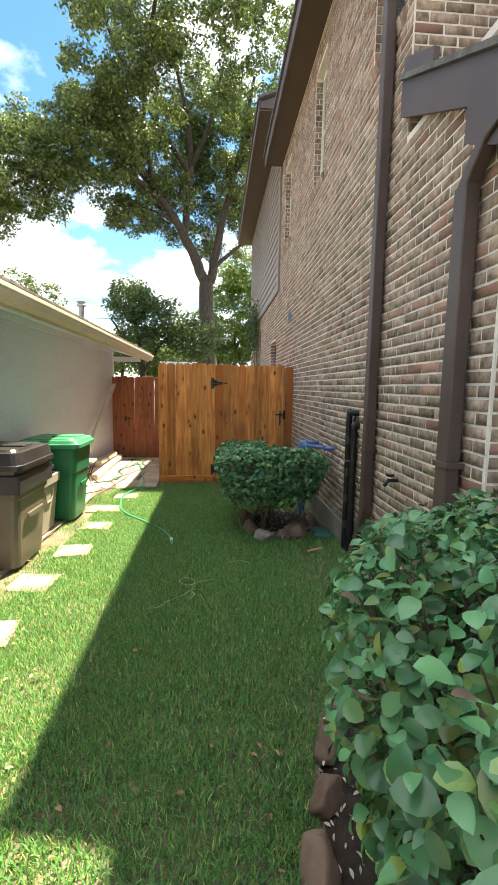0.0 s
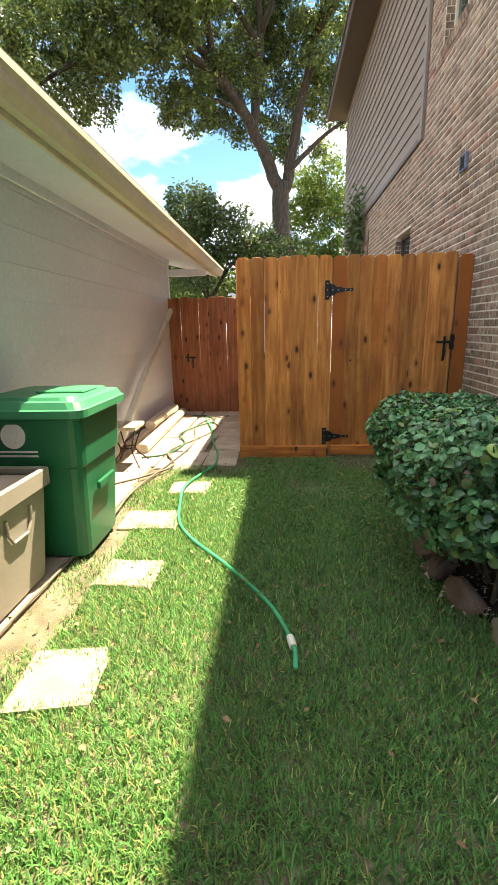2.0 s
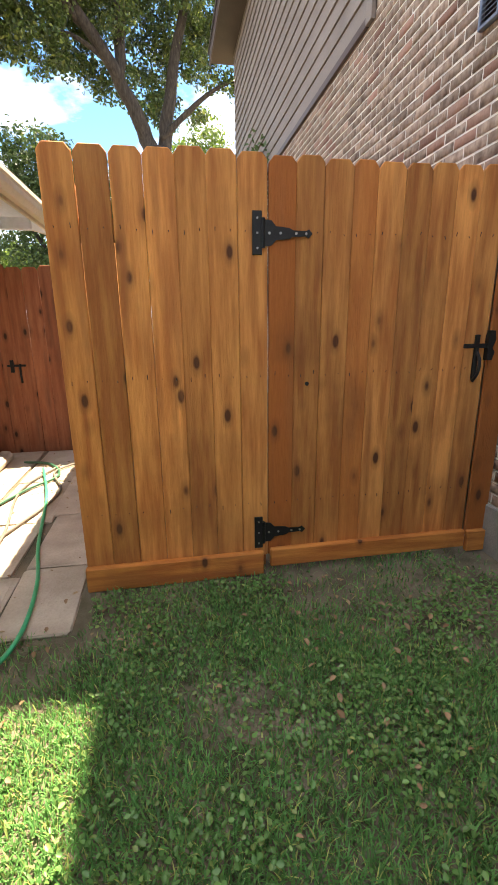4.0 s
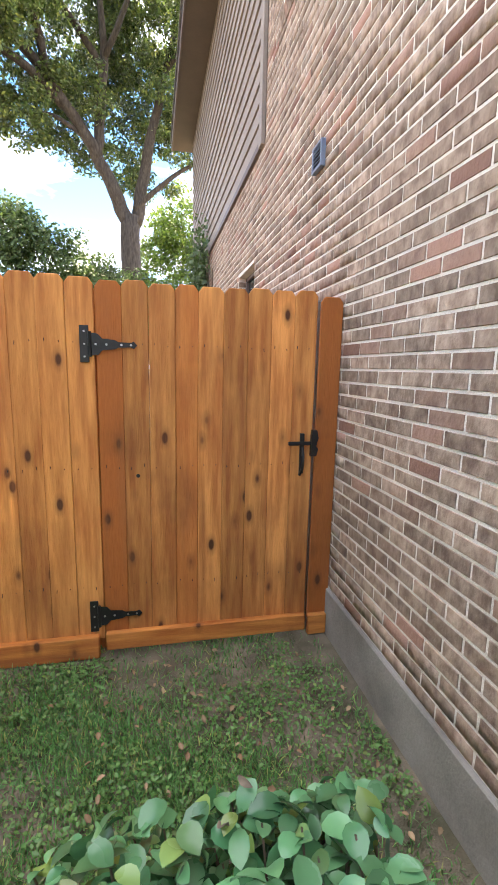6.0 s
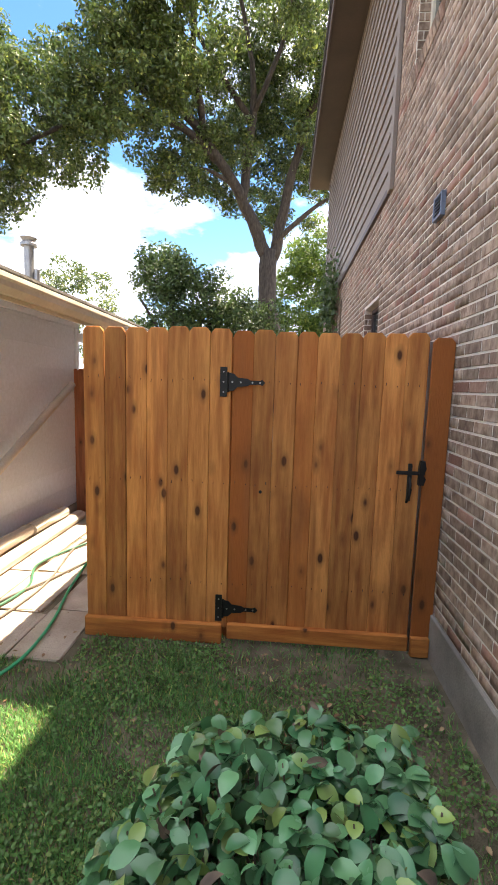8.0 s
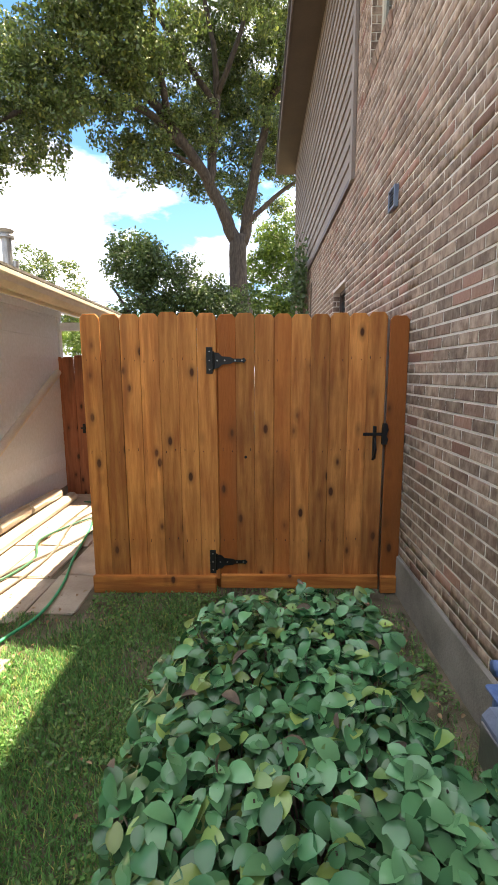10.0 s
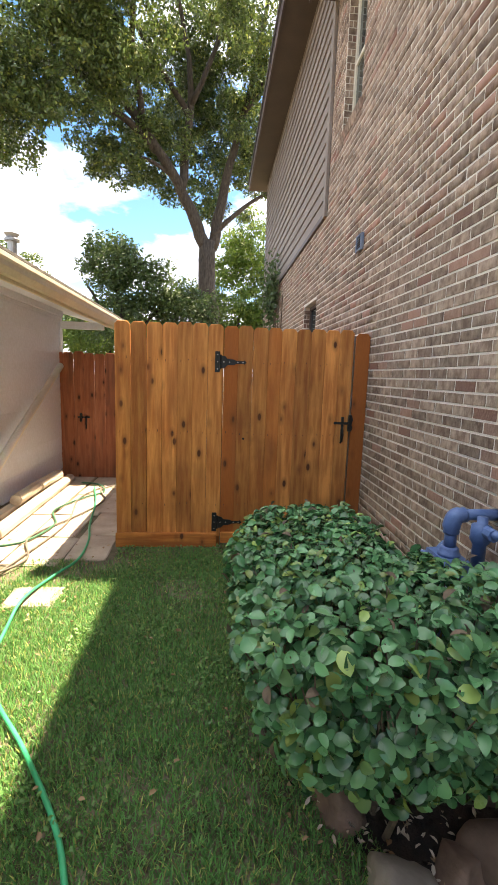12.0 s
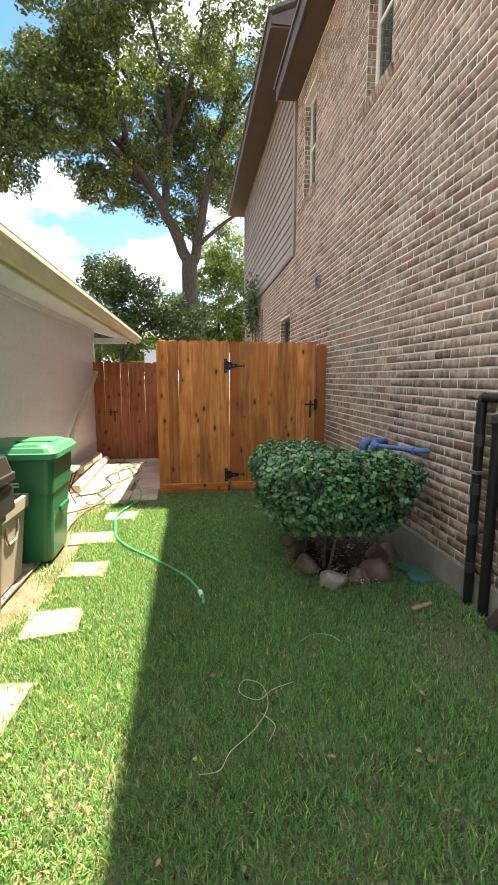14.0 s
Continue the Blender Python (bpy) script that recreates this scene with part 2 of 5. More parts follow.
GRASS = leafy("grass_blade", (0.070, 0.230, 0.062), (0.135, 0.315, 0.088), (0.40, 0.40, 0.14), 0.9, 0.5, 0.36, 0.9)
WEEDLEAF = leafy("weed_leaf", (0.085, 0.21, 0.055), (0.15, 0.30, 0.085), (0.22, 0.30, 0.09), 2.0, 0.4, 0.3)
DRYLEAF = surface("dry_leaf", (0.18, 0.095, 0.045), (0.36, 0.26, 0.15), 9.0, 0.8, 0.2, 0, 0.4)
GLASS = bpy.data.materials.new("window_glass")
GLASS.use_nodes = True
gb = GLASS.node_tree.nodes["Principled BSDF"]
gb.inputs["Base Color"].default_value, gb.inputs["Roughness"].default_value = (0.02, 0.035, 0.035, 1), 0.04
gb.inputs["Specular IOR Level"].default_value = 0.9


# ---- building helpers ----
def thing(name, label, category, group="", kind="", at=(0, 0, 0)):
    ob = new(name)
    ob.location = at
    return tagged(ob, label, category, group, kind)


def part(name, bm, material, parent=None, label="", smooth=False, kind=""):
    me = bpy.data.meshes.new(name)
    bmesh.ops.recalc_face_normals(bm, faces=bm.faces)
    bm.to_mesh(me)
    bm.free()
    if smooth:
        for p in me.polygons:
            p.use_smooth = True
    me.materials.append(material)
    ob = new(name, me)
    if parent:
        ob.parent = parent
        ob.matrix_parent_inverse = Matrix.Translation(-parent.location) if parent.type == "EMPTY" else Matrix()
    return tagged(ob, label, kind=kind)


def whole(name, bm, material, label, category, group="", kind="", smooth=False):
    return tagged(part(name, bm, material, None, "", smooth), label, category, group, kind)


def box(x0, x1, y0, y1, z0, z1, bevel=0.0, bm=None, m=None, seg=1):
    b = bm or bmesh.new()
    r = bmesh.ops.create_cube(b, size=1.0, matrix=(m or Matrix()) @ Matrix.LocRotScale(((x0 + x1) / 2, (y0 + y1) / 2, (z0 + z1) / 2), None, (x1 - x0, y1 - y0, z1 - z0)))
    if bevel:
        es = list({e for v in r["verts"] for e in v.link_edges})
        bmesh.ops.bevel(b, geom=es, offset=bevel, segments=seg, affect="EDGES", profile=0.5)
    return b


def prism(points, lo, hi, axis="x", bm=None):
    """A flat outline (two coordinates a point) drawn out along an axis from lo to hi."""
    b = bm or bmesh.new()
    def put(p, h):
        return {"x": (h, p[0], p[1]), "y": (p[0], h, p[1]), "z": (p[0], p[1], h)}[axis]
    a = [b.verts.new(put(p, lo)) for p in points]
    c = [b.verts.new(put(p, hi)) for p in points]
    b.faces.new(a); b.faces.new(c[::-1])
    for i in range(len(a)):
        j = (i + 1) % len(a)
        b.faces.new((a[i], c[i], c[j], a[j]))
    return b


def tube(points, radii, sides=10, bm=None, cap=True):
    """A round tube along points; one radius, or one a point."""
    b = bm or bmesh.new()
    pts = [Vector(p) for p in points]
    rad = radii if hasattr(radii, "__len__") else [radii] * len(pts)
    rings, u = [], None
    for i, p in enumerate(pts):
        d = (pts[min(i + 1, len(pts) - 1)] - pts[max(i - 1, 0)]).normalized()
        if u is None:
            u = d.orthogonal().normalized()
        u = (u - d * u.dot(d)).normalized()
        w = d.cross(u)
        rings.append([b.verts.new(p + (u * math.cos(2 * math.pi * k / sides) + w * math.sin(2 * math.pi * k / sides)) * rad[i]) for k in range(sides)])
    for r, s in zip(rings, rings[1:]):
        for k in range(sides):
            b.faces.new((r[k], r[(k + 1) % sides], s[(k + 1) % sides], s[k]))
    if cap:
        b.faces.new(rings[0][::-1]); b.faces.new(rings[-1])
    return b


def smooth_path(points, steps=6):
    """A Catmull-Rom curve through the points."""
    p = [Vector(q) for q in points]
    p = [p[0] * 2 - p[1]] + p + [p[-1] * 2 - p[-2]]
    out = []
    for i in range(1, len(p) - 2):
        for k in range(steps):
            t = k / steps
            out.append(0.5 * (2 * p[i] + (p[i + 1] - p[i - 1]) * t + (2 * p[i - 1] - 5 * p[i] + 4 * p[i + 1] - p[i + 2]) * t * t + (3 * p[i] - p[i - 1] - 3 * p[i + 1] + p[i + 2]) * t ** 3))
    return out + [p[-2]]


def raw_mesh(name, verts, faces, material, smooth=False):
    """A large mesh from arrays; all faces have the same number of corners."""
    me = bpy.data.meshes.new(name)
    n, k = faces.shape
    me.vertices.add(len(verts)); me.vertices.foreach_set("co", verts.astype(np.float32).ravel())
    me.loops.add(n * k); me.loops.foreach_set("vertex_index", faces.astype(np.int32).ravel())
    me.polygons.add(n); me.polygons.foreach_set("loop_start", np.arange(0, n * k, k, dtype=np.int32))
    me.polygons.foreach_set("loop_total", np.full(n, k, dtype=np.int32))
    me.update(calc_edges=True)
    if smooth:
        me.polygons.foreach_set("use_smooth", np.ones(n, dtype=bool))
    me.materials.append(material)
    return new(name, me)


RNG = np.random.default_rng(7)
# one leaf blade: steps along the midrib, half widths there, and how the rib droops
LEAF_T = np.array((0, .14, .36, .62, .85, 1.0)) - .5
LEAF_W = np.array((0, .33, .5, .48, .28, 0))
LEAF_D = np.array((-.05, .0, .03, .02, -.03, -.10))


def blade_faces():
    rib, left, right = [0, 1, 2, 3, 4, 5], [None, 6, 7, 8, 9, None], [None, 10, 11, 12, 13, None]
    out = []
    for side, flip in ((left, 1), (right, 0)):
        for k in range(5):
            a, c, d, e = rib[k], rib[k + 1], side[k + 1], side[k]
            for t in ([(a, c, d)] if d is not None else []) + ([(a, d, e) if d is not None else (a, c, e)] if e is not None else []):
                out.append(t[::-1] if flip else t)
    return np.array(out)


BLADE = blade_faces()


def broad_leaves(centres, normals, length, width, fold, jitter):
    """Arrays for many broad rounded leaves with a folded midrib and drooping tip."""
    n = len(centres)
    nn = normals + RNG.normal(0, jitter, (n, 3))
    nn /= np.linalg.norm(nn, axis=1)[:, None]
    a = np.cross(nn, RNG.normal(0, 1, (n, 3)))
    a /= np.linalg.norm(a, axis=1)[:, None]
    b = np.cross(nn, a)
    s = RNG.uniform(.55, 1.25, n)[:, None, None]
    le, wi = length * s, width * s * RNG.uniform(.85, 1.15, n)[:, None, None]
    rib = centres[:, None] + a[:, None] * LEAF_T[None, :, None] * le + nn[:, None] * LEAF_D[None, :, None] * le
    w = LEAF_W[None, 1:5, None] * wi
    left = rib[:, 1:5] + b[:, None] * w + nn[:, None] * w * fold
    right = rib[:, 1:5] - b[:, None] * w + nn[:, None] * w * fold
    v = np.concatenate([rib, left, right], 1)
    f = (np.arange(n)[:, None, None] * 14 + BLADE[None]).reshape(-1, 3)
    return v.reshape(-1, 3), f


def leaf_cloud(centres, normals, length, width, fold=0.25, jitter=0.6, spread=None):
    """Arrays for many pointed leaves: six corners and four triangles each, facing along the normals with some jitter."""
    n = len(centres)
    nn = normals + RNG.normal(0, jitter, (n, 3))
    nn /= np.linalg.norm(nn, axis=1)[:, None] + 1e-9
    a = np.cross(nn, RNG.normal(0, 1, (n, 3)))
    a /= np.linalg.norm(a, axis=1)[:, None] + 1e-9
    b = np.cross(nn, a)
    s = RNG.uniform(0.7, 1.25, n)[:, None]
    le, wi = length * s, width * s
    f = fold * wi
    v = np.stack([centres - a * le * .5, centres - a * le * .14 + b * wi * .5 + nn * f, centres - a * le * .14 - b * wi * .5 + nn * f,
                  centres + a * le * .25 + b * wi * .42 + nn * f * .8, centres + a * le * .25 - b * wi * .42 + nn * f * .8, centres + a * le * .52 - nn * f * .4], 1)
    base = np.arange(n)[:, None] * 6
    t = np.array([[0, 2, 5], [0, 5, 1], [2, 4, 5], [1, 5, 3]])
    faces = (base[:, :, None] + t[None]).reshape(-1, 3)
    return v.reshape(-1, 3), faces


# ---- ground ----
def ground_sheet():
    b = bmesh.new()
    xs = [-400, -60, -12, -2.3, 1.3, 12, 60, 400]
    ys = [-400, -60, -8, 0, 7, 12, 40, 120, 400]
    g = [[b.verts.new((x, y, 0)) for x in xs] for y in ys]
    for r, s in zip(g, g[1:]):
        for i in range(len(xs) - 1):
            b.faces.new((r[i], r[i + 1], s[i + 1], s[i]))
    return b


ground = whole("ground", ground_sheet(), LAWN, "green lawn with thin dry patches over soil", "ground", kind="structure")
pavement = thing("pavement", "pale sunlit paved strip along the grey wall", "pavement", kind="structure")


def slab(x0, x1, y0, y1, z, mat, parent, name="slab", turn=0.0):
    b = bmesh.new()
    w, d = (x1 - x0) / 2, (y1 - y0) / 2
    m = pose((x0 + x1) / 2, (y0 + y1) / 2, 0, 0, 0, turn)
    box(-w, w, -d, d, -0.03, z, 0.008, b, m)
    for v in b.verts:
        if v.co.z > 0:
            v.co.x += random.uniform(-.012, .012); v.co.y += random.uniform(-.012, .012)
    return part(name, b, mat, parent)


yy = -3.0
while yy < 9.8:
    d = 0.62 + random.uniform(-.05, .05)
    slab(-2.25, -1.76 + random.uniform(-.015, .015), yy, min(yy + d - .012, 9.86), 0.022 + random.uniform(0, .006), PAVING, pavement)
    yy += d
for x0, x1, y0, y1 in ((-1.74, -1.30, 6.85, 7.45), (-1.74, -1.34, 7.47, 8.1), (-1.74, -1.30, 8.12, 8.9), (-1.28, -0.95, 6.95, 7.5), (-1.28, -0.9, 7.52, 8.2), (-1.32, -0.9, 8.22, 9.0), (-1.74, -0.9, 8.93, 9.86)):
    slab(x0, x1, y0, y1, 0.014 + random.uniform(0, .006), PAVING, pavement)
for cx, cy, w, d, turn in ((-1.45, 2.75, .34, .32, 6), (-1.45, 3.50, .34, .30, -4), (-1.35, 4.20, .31, .30, 5), (-1.34, 4.97, .32, .28, -3), (-1.43, 5.68, .38, .3, 2), (-1.27, 6.33, .34, .26, -2)):
    b = box(-w / 2, w / 2, -d / 2, d / 2, -.03, .028, .008, None, pose(cx, cy, 0, 0, 0, turn))
    for v in b.verts:
        v.co.x += random.uniform(-.022, .022); v.co.y += random.uniform(-.022, .022); v.co.z -= .008
    whole("stepping_stone", b, STEPSTONE, "pale square stone slab set in the lawn", "stepping stone", "stepping stones")

def bank(x, y):
    """Height of the low bank of earth along the brick wall."""
    a, b_ = np.clip((x - .80) / .46, 0, 1), np.clip((y - 1.9) / .6, 0, 1) * np.clip((5.0 - y) / .7, 0, 1)
    return .085 * a * a * (3 - 2 * a) * b_


b = bmesh.new()
bxs, bys = [.74, .80, .88, .96, 1.04, 1.12, 1.20, 1.27], [1.85 + .1 * i for i in range(33)]
g = [[b.verts.new((x, y, float(bank(np.array(x), np.array(y))) - (.012 if x < .79 else -.003))) for x in bxs] for y in bys]
for r_, s_ in zip(g, g[1:]):
    for i in range(len(bxs) - 1):
        b.faces.new((r_[i], r_[i + 1], s_[i + 1], s_[i]))
whole("soil_bank", b, LAWN, "low bank of bare earth along the brick wall", "ground", kind="structure", smooth=True)

# soil beds
def bed(cx, cy, rx, ry, name, label):
    b = bmesh.new()
    c = b.verts.new((cx, cy, .05))
    rings = []
    for k, h in ((.4, .045), (.75, .035), (1.0, .004)):
        rings.append([b.verts.new((cx + rx * k * math.cos(a) * (1 + .06 * math.sin(5 * a)), cy + ry * k * math.sin(a), h + .012 * random.random())) for a in [i * math.pi / 16 for i in range(32)]])
    for i in range(32):
        j = (i + 1) % 32
        b.faces.new((c, rings[0][i], rings[0][j]))
        for r, s in zip(rings, rings[1:]):
            b.faces.new((r[i], s[i], s[j], r[j]))
    return whole(name, b, SOIL, label, "soil bed", kind="structure", smooth=True)


bed(0.76, 5.0, 0.42, 0.54, "soil_bed_1", "dark mulched soil under the rounded shrub")
bed(0.84, 1.15, 0.42, 1.1, "soil_bed_2", "dark mulched soil under the hedge")

# ---- house with brick wall ----
WX = 1.28
PITCH, COURSE, JOINT = .203, .0677, .0115
OPEN = [(3.30, 3.90, 4.20, 5.60), (5.62, 6.20, 4.20, 5.60), (8.05, 8.70, 4.24, 5.60), (9.55, 10.40, 1.75, 2.62)]


def cut_wall(y0, y1, z0, z1, openings, x0, x1, bm):
    """A slab in the plane of x, in blocks that leave the openings free."""
    ys = sorted({y0, y1, *[v for o in openings for v in o[:2] if y0 < v < y1]})
    zs = sorted({z0, z1, *[v for o in openings for v in o[2:] if z0 < v < z1]})
    for a, c in zip(ys, ys[1:]):
        for d, e in zip(zs, zs[1:]):
            if not any(o[0] <= (a + c) / 2 <= o[1] and o[2] <= (d + e) / 2 <= o[3] for o in openings):
                box(x0, x1, a, c, d, e, 0, bm)


b = bmesh.new()
cut_wall(1.97, 16.5, 0.28, 3.30, OPEN, WX, WX + .25, b)
cut_wall(3.13, 16.5, 3.30, 3.6, OPEN, WX, WX + .25, b)
cut_wall(3.13, 9.2, 3.6, 5.95, OPEN, WX, WX + .25, b)
wall_west = whole("wall_west", b, MORTAR, "brown and grey brick wall with pale mortar", "wall", kind="structure")
b = box(WX + .25, 2.6, 1.97, 2.2, .28, 2.95)
box(WX + .25, 2.6, 3.13, 3.36, 2.95, 5.95, 0, b)
wall_south = whole("wall_south", b, MORTAR, "brown and grey brick wall with pale mortar", "wall", kind="structure")
b = box(WX - .022, WX + .25, 1.95, 16.5, -.2, .28, .006)
box(WX + .26, 2.6, 1.95, 2.2, -.2, .28, .006, b)
whole("foundation", b, CONCRETE, "grey concrete foundation strip under the brick wall", "foundation", kind="structure")
# the two 8.8 m blocks are unseen, added to cast shade on lawn and hedge
b = box(2.02, 8, -4, 1.9, 0, 8.8)
box(2.7, 8, 1.9, 3.1, 0, 5.9, 0, b)
box(2.02, 8, 1.9, 3.46, 3.7, 8.8, 0, b)
box(2.6, 8, 3.47, 16.5, 0, 5.9, 0, b)
whole("wall_inner", b, MORTAR, "plain unseen walls closing the house and shading lawn and hedge", "wall", kind="structure")


def window(name, y0, y1, z0, z1):
    w = thing(name, "tall window in the brick wall with dark panes", "window", kind="structure", at=(WX, (y0 + y1) / 2, z0))
    x = WX + .09
    f = bmesh.new()
    for a in ((y0, y0 + .045, z0, z1), (y1 - .045, y1, z0, z1), (y0 + .045, y1 - .045, z0, z0 + .045), (y0 + .045, y1 - .045, z1 - .045, z1)):
        box(x, x + .06, *a, .004, f)
    part("window_frame", f, CREAM if z0 > 3 else BROWN, w)
    mid = (z0 + z1) / 2
    part("meeting_rail", box(x + .005, x + .05, y0 + .045, y1 - .045, mid - .02, mid + .02, .004), CREAM if z0 > 3 else BROWN, w)
    for lo, hi in ((z0 + .045, mid - .02), (mid + .02, z1 - .045)):
        part("pane", box(x + .025, x + .031, y0 + .045, y1 - .045, lo, hi), GLASS, w)
    k = math.ceil((z0 - .28) / COURSE)
    while .28 + (k + 1) * COURSE <= z1 + .02:
        z = .28 + k * COURSE
        for a, c in (((WX + .004, WX + .088),) if k % 2 else ((WX + .004, WX + .04), (WX + .053, WX + .088))):
            part("brick", box(a, c, y1 - .007, y1 - .0005, z + .006, z + COURSE - .007), BRICK, w)
        k += 1
    # charcoal sheet in place of the unlit room behind the panes
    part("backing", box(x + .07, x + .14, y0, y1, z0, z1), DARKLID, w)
    return w


for i, o in enumerate(OPEN):
    window("window_%d" % (i + 1), *o)
# sills of bricks on edge
for i, o in enumerate(OPEN[:3]):
    s = thing("window_sill", "sloping sill of bricks on edge", "window sill", kind="structure", at=(WX, o[0], o[2]))
    y = o[0] - .06
    while y < o[1] + .05:
        m = Matrix.Translation((WX + .052, y + .033, o[2] - .045)) @ Matrix.Rotation(radians(-14), 4, "Y")
        part("brick", box(-.075, .06, -.030, .030, -.045, .045, .003, None, m), BRICK, s)
        y += .070

# siding and trim above the brick
siding = thing("wall_siding", "taupe horizontal lap siding of the upper storey", "siding", kind="structure", at=(WX, 9.2, 3.6))
part("sheathing", box(WX + .01, WX + .2, 9.2, 16.5, 3.6, 6.9), SIDING, siding)
z = 3.62
while z < 6.85:
    part("plank", prism([(WX + .008, z), (WX - .030, z), (WX - .012, min(z + .175, 6.88)), (WX + .008, min(z + .175, 6.88))], 9.32, 16.5, "y"), SIDING, siding)
    z += .172
part("corner_board", box(WX - .042, WX - .002, 9.205, 9.315, 3.55, 6.88, .004), SIDING, siding)
part("bottom_board", box(WX - .036, WX - .002, 9.317, 16.5, 3.55, 3.617, .004), BROWN, siding)

# roofs and eaves
near_roof = thing("roof_near", "dark brown boxed eave under a shingle roof", "roof", kind="structure", at=(WX, 6, 5.95))
part("soffit", box(.96, 2.6, 3.5, 9.24, 5.93, 5.96, .003), EAVE, near_roof)
part("fascia", box(.93, .958, 3.48, 9.26, 5.90, 6.09, .004), BROWN, near_roof)
part("end_board", prism([(.96, 5.965), (2.6, 5.965), (2.6, 6.75), (.96, 6.06)], 9.245, 9.27, "y"), BROWN, near_roof)
part("shingles", prism([(.90, 6.095), (6.5, 8.5), (6.5, 8.55), (.90, 6.14)], 3.46, 9.3, "y"), SHINGLE, near_roof)
far_roof = thing("roof_far", "dark brown boxed eave of the taller roof", "roof", kind="structure", at=(WX, 12, 6.9))
part("soffit", box(.80, 2.6, 8.95, 16.9, 6.76, 6.79, .003), EAVE, far_roof)
part("fascia", box(.77, .798, 8.93, 16.92, 6.73, 6.93, .004), BROWN, far_roof)
part("end_board", prism([(.80, 6.795), (2.6, 6.795), (2.6, 7.6), (.80, 6.9)], 8.93, 8.96, "y"), BROWN, far_roof)
part("end_board", prism([(.80, 6.795), (2.6, 6.795), (2.6, 7.6), (.80, 6.9)], 16.88, 16.91, "y"), BROWN, far_roof)
part("shingles", prism([(.74, 6.935), (6.5, 9.4), (6.5, 9.45), (.74, 6.985)], 8.90, 16.95, "y"), SHINGLE, far_roof)
part("gable_wall", box(1.3, 2.6, 8.9, 16.5, 5.97, 6.755), SIDING, far_roof)

porch = thing("porch_roof", "low sloping roof with a dark brown rake board", "roof", kind="structure", at=(WX, 2.5, 3.2))
part("rake_board", prism([(3.12, 3.41), (3.12, 3.63), (1.75, 2.95), (1.75, 2.73)], WX - .06, WX - .012, "x"), BROWN, porch)
part("rake_block", prism([(2.24, 2.99), (2.24, 2.80), (1.75, 2.55), (1.75, 2.73)], WX - .075, WX - .015, "x"), BROWN, porch)
part("flashing", prism([(3.125, 3.663), (3.125, 3.78), (2.7, 3.56), (2.7, 3.455)], WX - .05, WX - .015, "x"), BROWN, porch)
part("shingles", prism([(3.12, 3.635), (3.12, 3.67), (1.65, 2.94), (1.65, 2.905)], WX - .09, 3.2, "x"), SHINGLE, porch)
part("soffit", box(WX - .01, 3.2, 1.72, 1.96, 2.70, 2.73, .003), EAVE, porch)
part("fascia", box(WX - .01, 3.2, 1.69, 1.718, 2.70, 2.90, .003), EAVE, porch)


# ---- downspouts, pipes, meter ----
def channel(points, w, d, bm=None):
    """A rectangular spout along points that lie in a plane of constant x or y; w along y, d along x."""
    b = bm or bmesh.new()
    rings = []
    for p in points:
        rings.append([b.verts.new((p[0] + sx * d / 2, p[1] + sy * w / 2, p[2])) for sx, sy in ((-1, -1), (1, -1), (1, 1), (-1, 1))])
    for r, s in zip(rings, rings[1:]):
        for k in range(4):
            b.faces.new((r[k], r[(k + 1) % 4], s[(k + 1) % 4], s[k]))
    b.faces.new(rings[0][::-1]); b.faces.new(rings[-1])
    bmesh.ops.bevel(b, geom=[e for e in b.edges], offset=.006, segments=1, affect="EDGES")
    return b


sp = thing("downspout", "tall dark brown metal downspout on the brick wall", "downspout", "downspouts", at=(WX - .06, 3.5, 0))
part("pipe", channel([(WX - .06, 3.42, 5.9), (WX - .06, 3.42, .62), (WX - .06, 3.50, .40), (WX - .07, 3.70, .10)], .085, .075), BROWN, sp)
for z in (1.1, 5.3):
    part("strap", box(WX - .104, WX - .0, 3.37, 3.47, z, z + .03, .002), BROWN, sp)
sp = thing("downspout", "dark brown downspout with an elbow under the low eave", "downspout", "downspouts", at=(WX - .06, 2.25, 0))
part("pipe", channel([(WX - .06, 2.21, 2.60), (WX - .06, 2.21, .55), (WX - .06, 2.2, .12)], .11, .075), BROWN, sp)
part("elbow", channel([(WX - .06, 2.21, 2.58), (WX - .06, 2.08, 2.72), (WX - .06, 1.86, 2.78)], .10, .073), BROWN, sp)
part("strap", box(WX - .104, WX - .0, 2.14, 2.28, 1.2, 1.23, .002), BROWN, sp)

pp = thing("conduit_pipes", "pair of black taped pipes rising to an elbow in the brick", "pipe", at=(WX - .1, 3.9, 0))
part("pipe", tube(smooth_path([(WX - .05, 3.98, .0), (WX - .05, 3.98, .7), (WX - .05, 3.98, 1.33), (WX - .048, 3.95, 1.385), (WX - .035, 3.88, 1.39), (WX + .02, 3.86, 1.39)]), .028, 10), IRON, pp, "black pipe", True)
part("pipe", tube(smooth_path([(WX - .042, 3.84, .0), (WX - .042, 3.84, .7), (WX - .042, 3.84, 1.2), (WX - .05, 3.84, 1.27), (WX + .02, 3.84, 1.28)]), .030, 10), IRON, pp, "black pipe", True)
for z in (.3, .55, .8, 1.1):
    part("tape", tube([(WX - .05, 3.98, z), (WX - .05, 3.98, z + .07)], .031, 10), DARKLID, pp, "wrapped tape")
part("clamp", box(WX - .083, WX - .0, 3.945, 4.015, .93, .95, .002), STEEL, pp, "pale metal clamp")

tap = thing("garden_tap", "small dark garden tap on the brick wall", "tap", at=(WX, 2.95, .95))
part("body", tube([(WX, 2.95, .97), (WX - .07, 2.95, .97), (WX - .10, 2.95, .93)], .014, 8), IRON, tap)
part("wheel", tube([(WX - .06, 2.95, 1.0), (WX - .06, 2.95, 1.015)], .028, 10), IRON, tap)

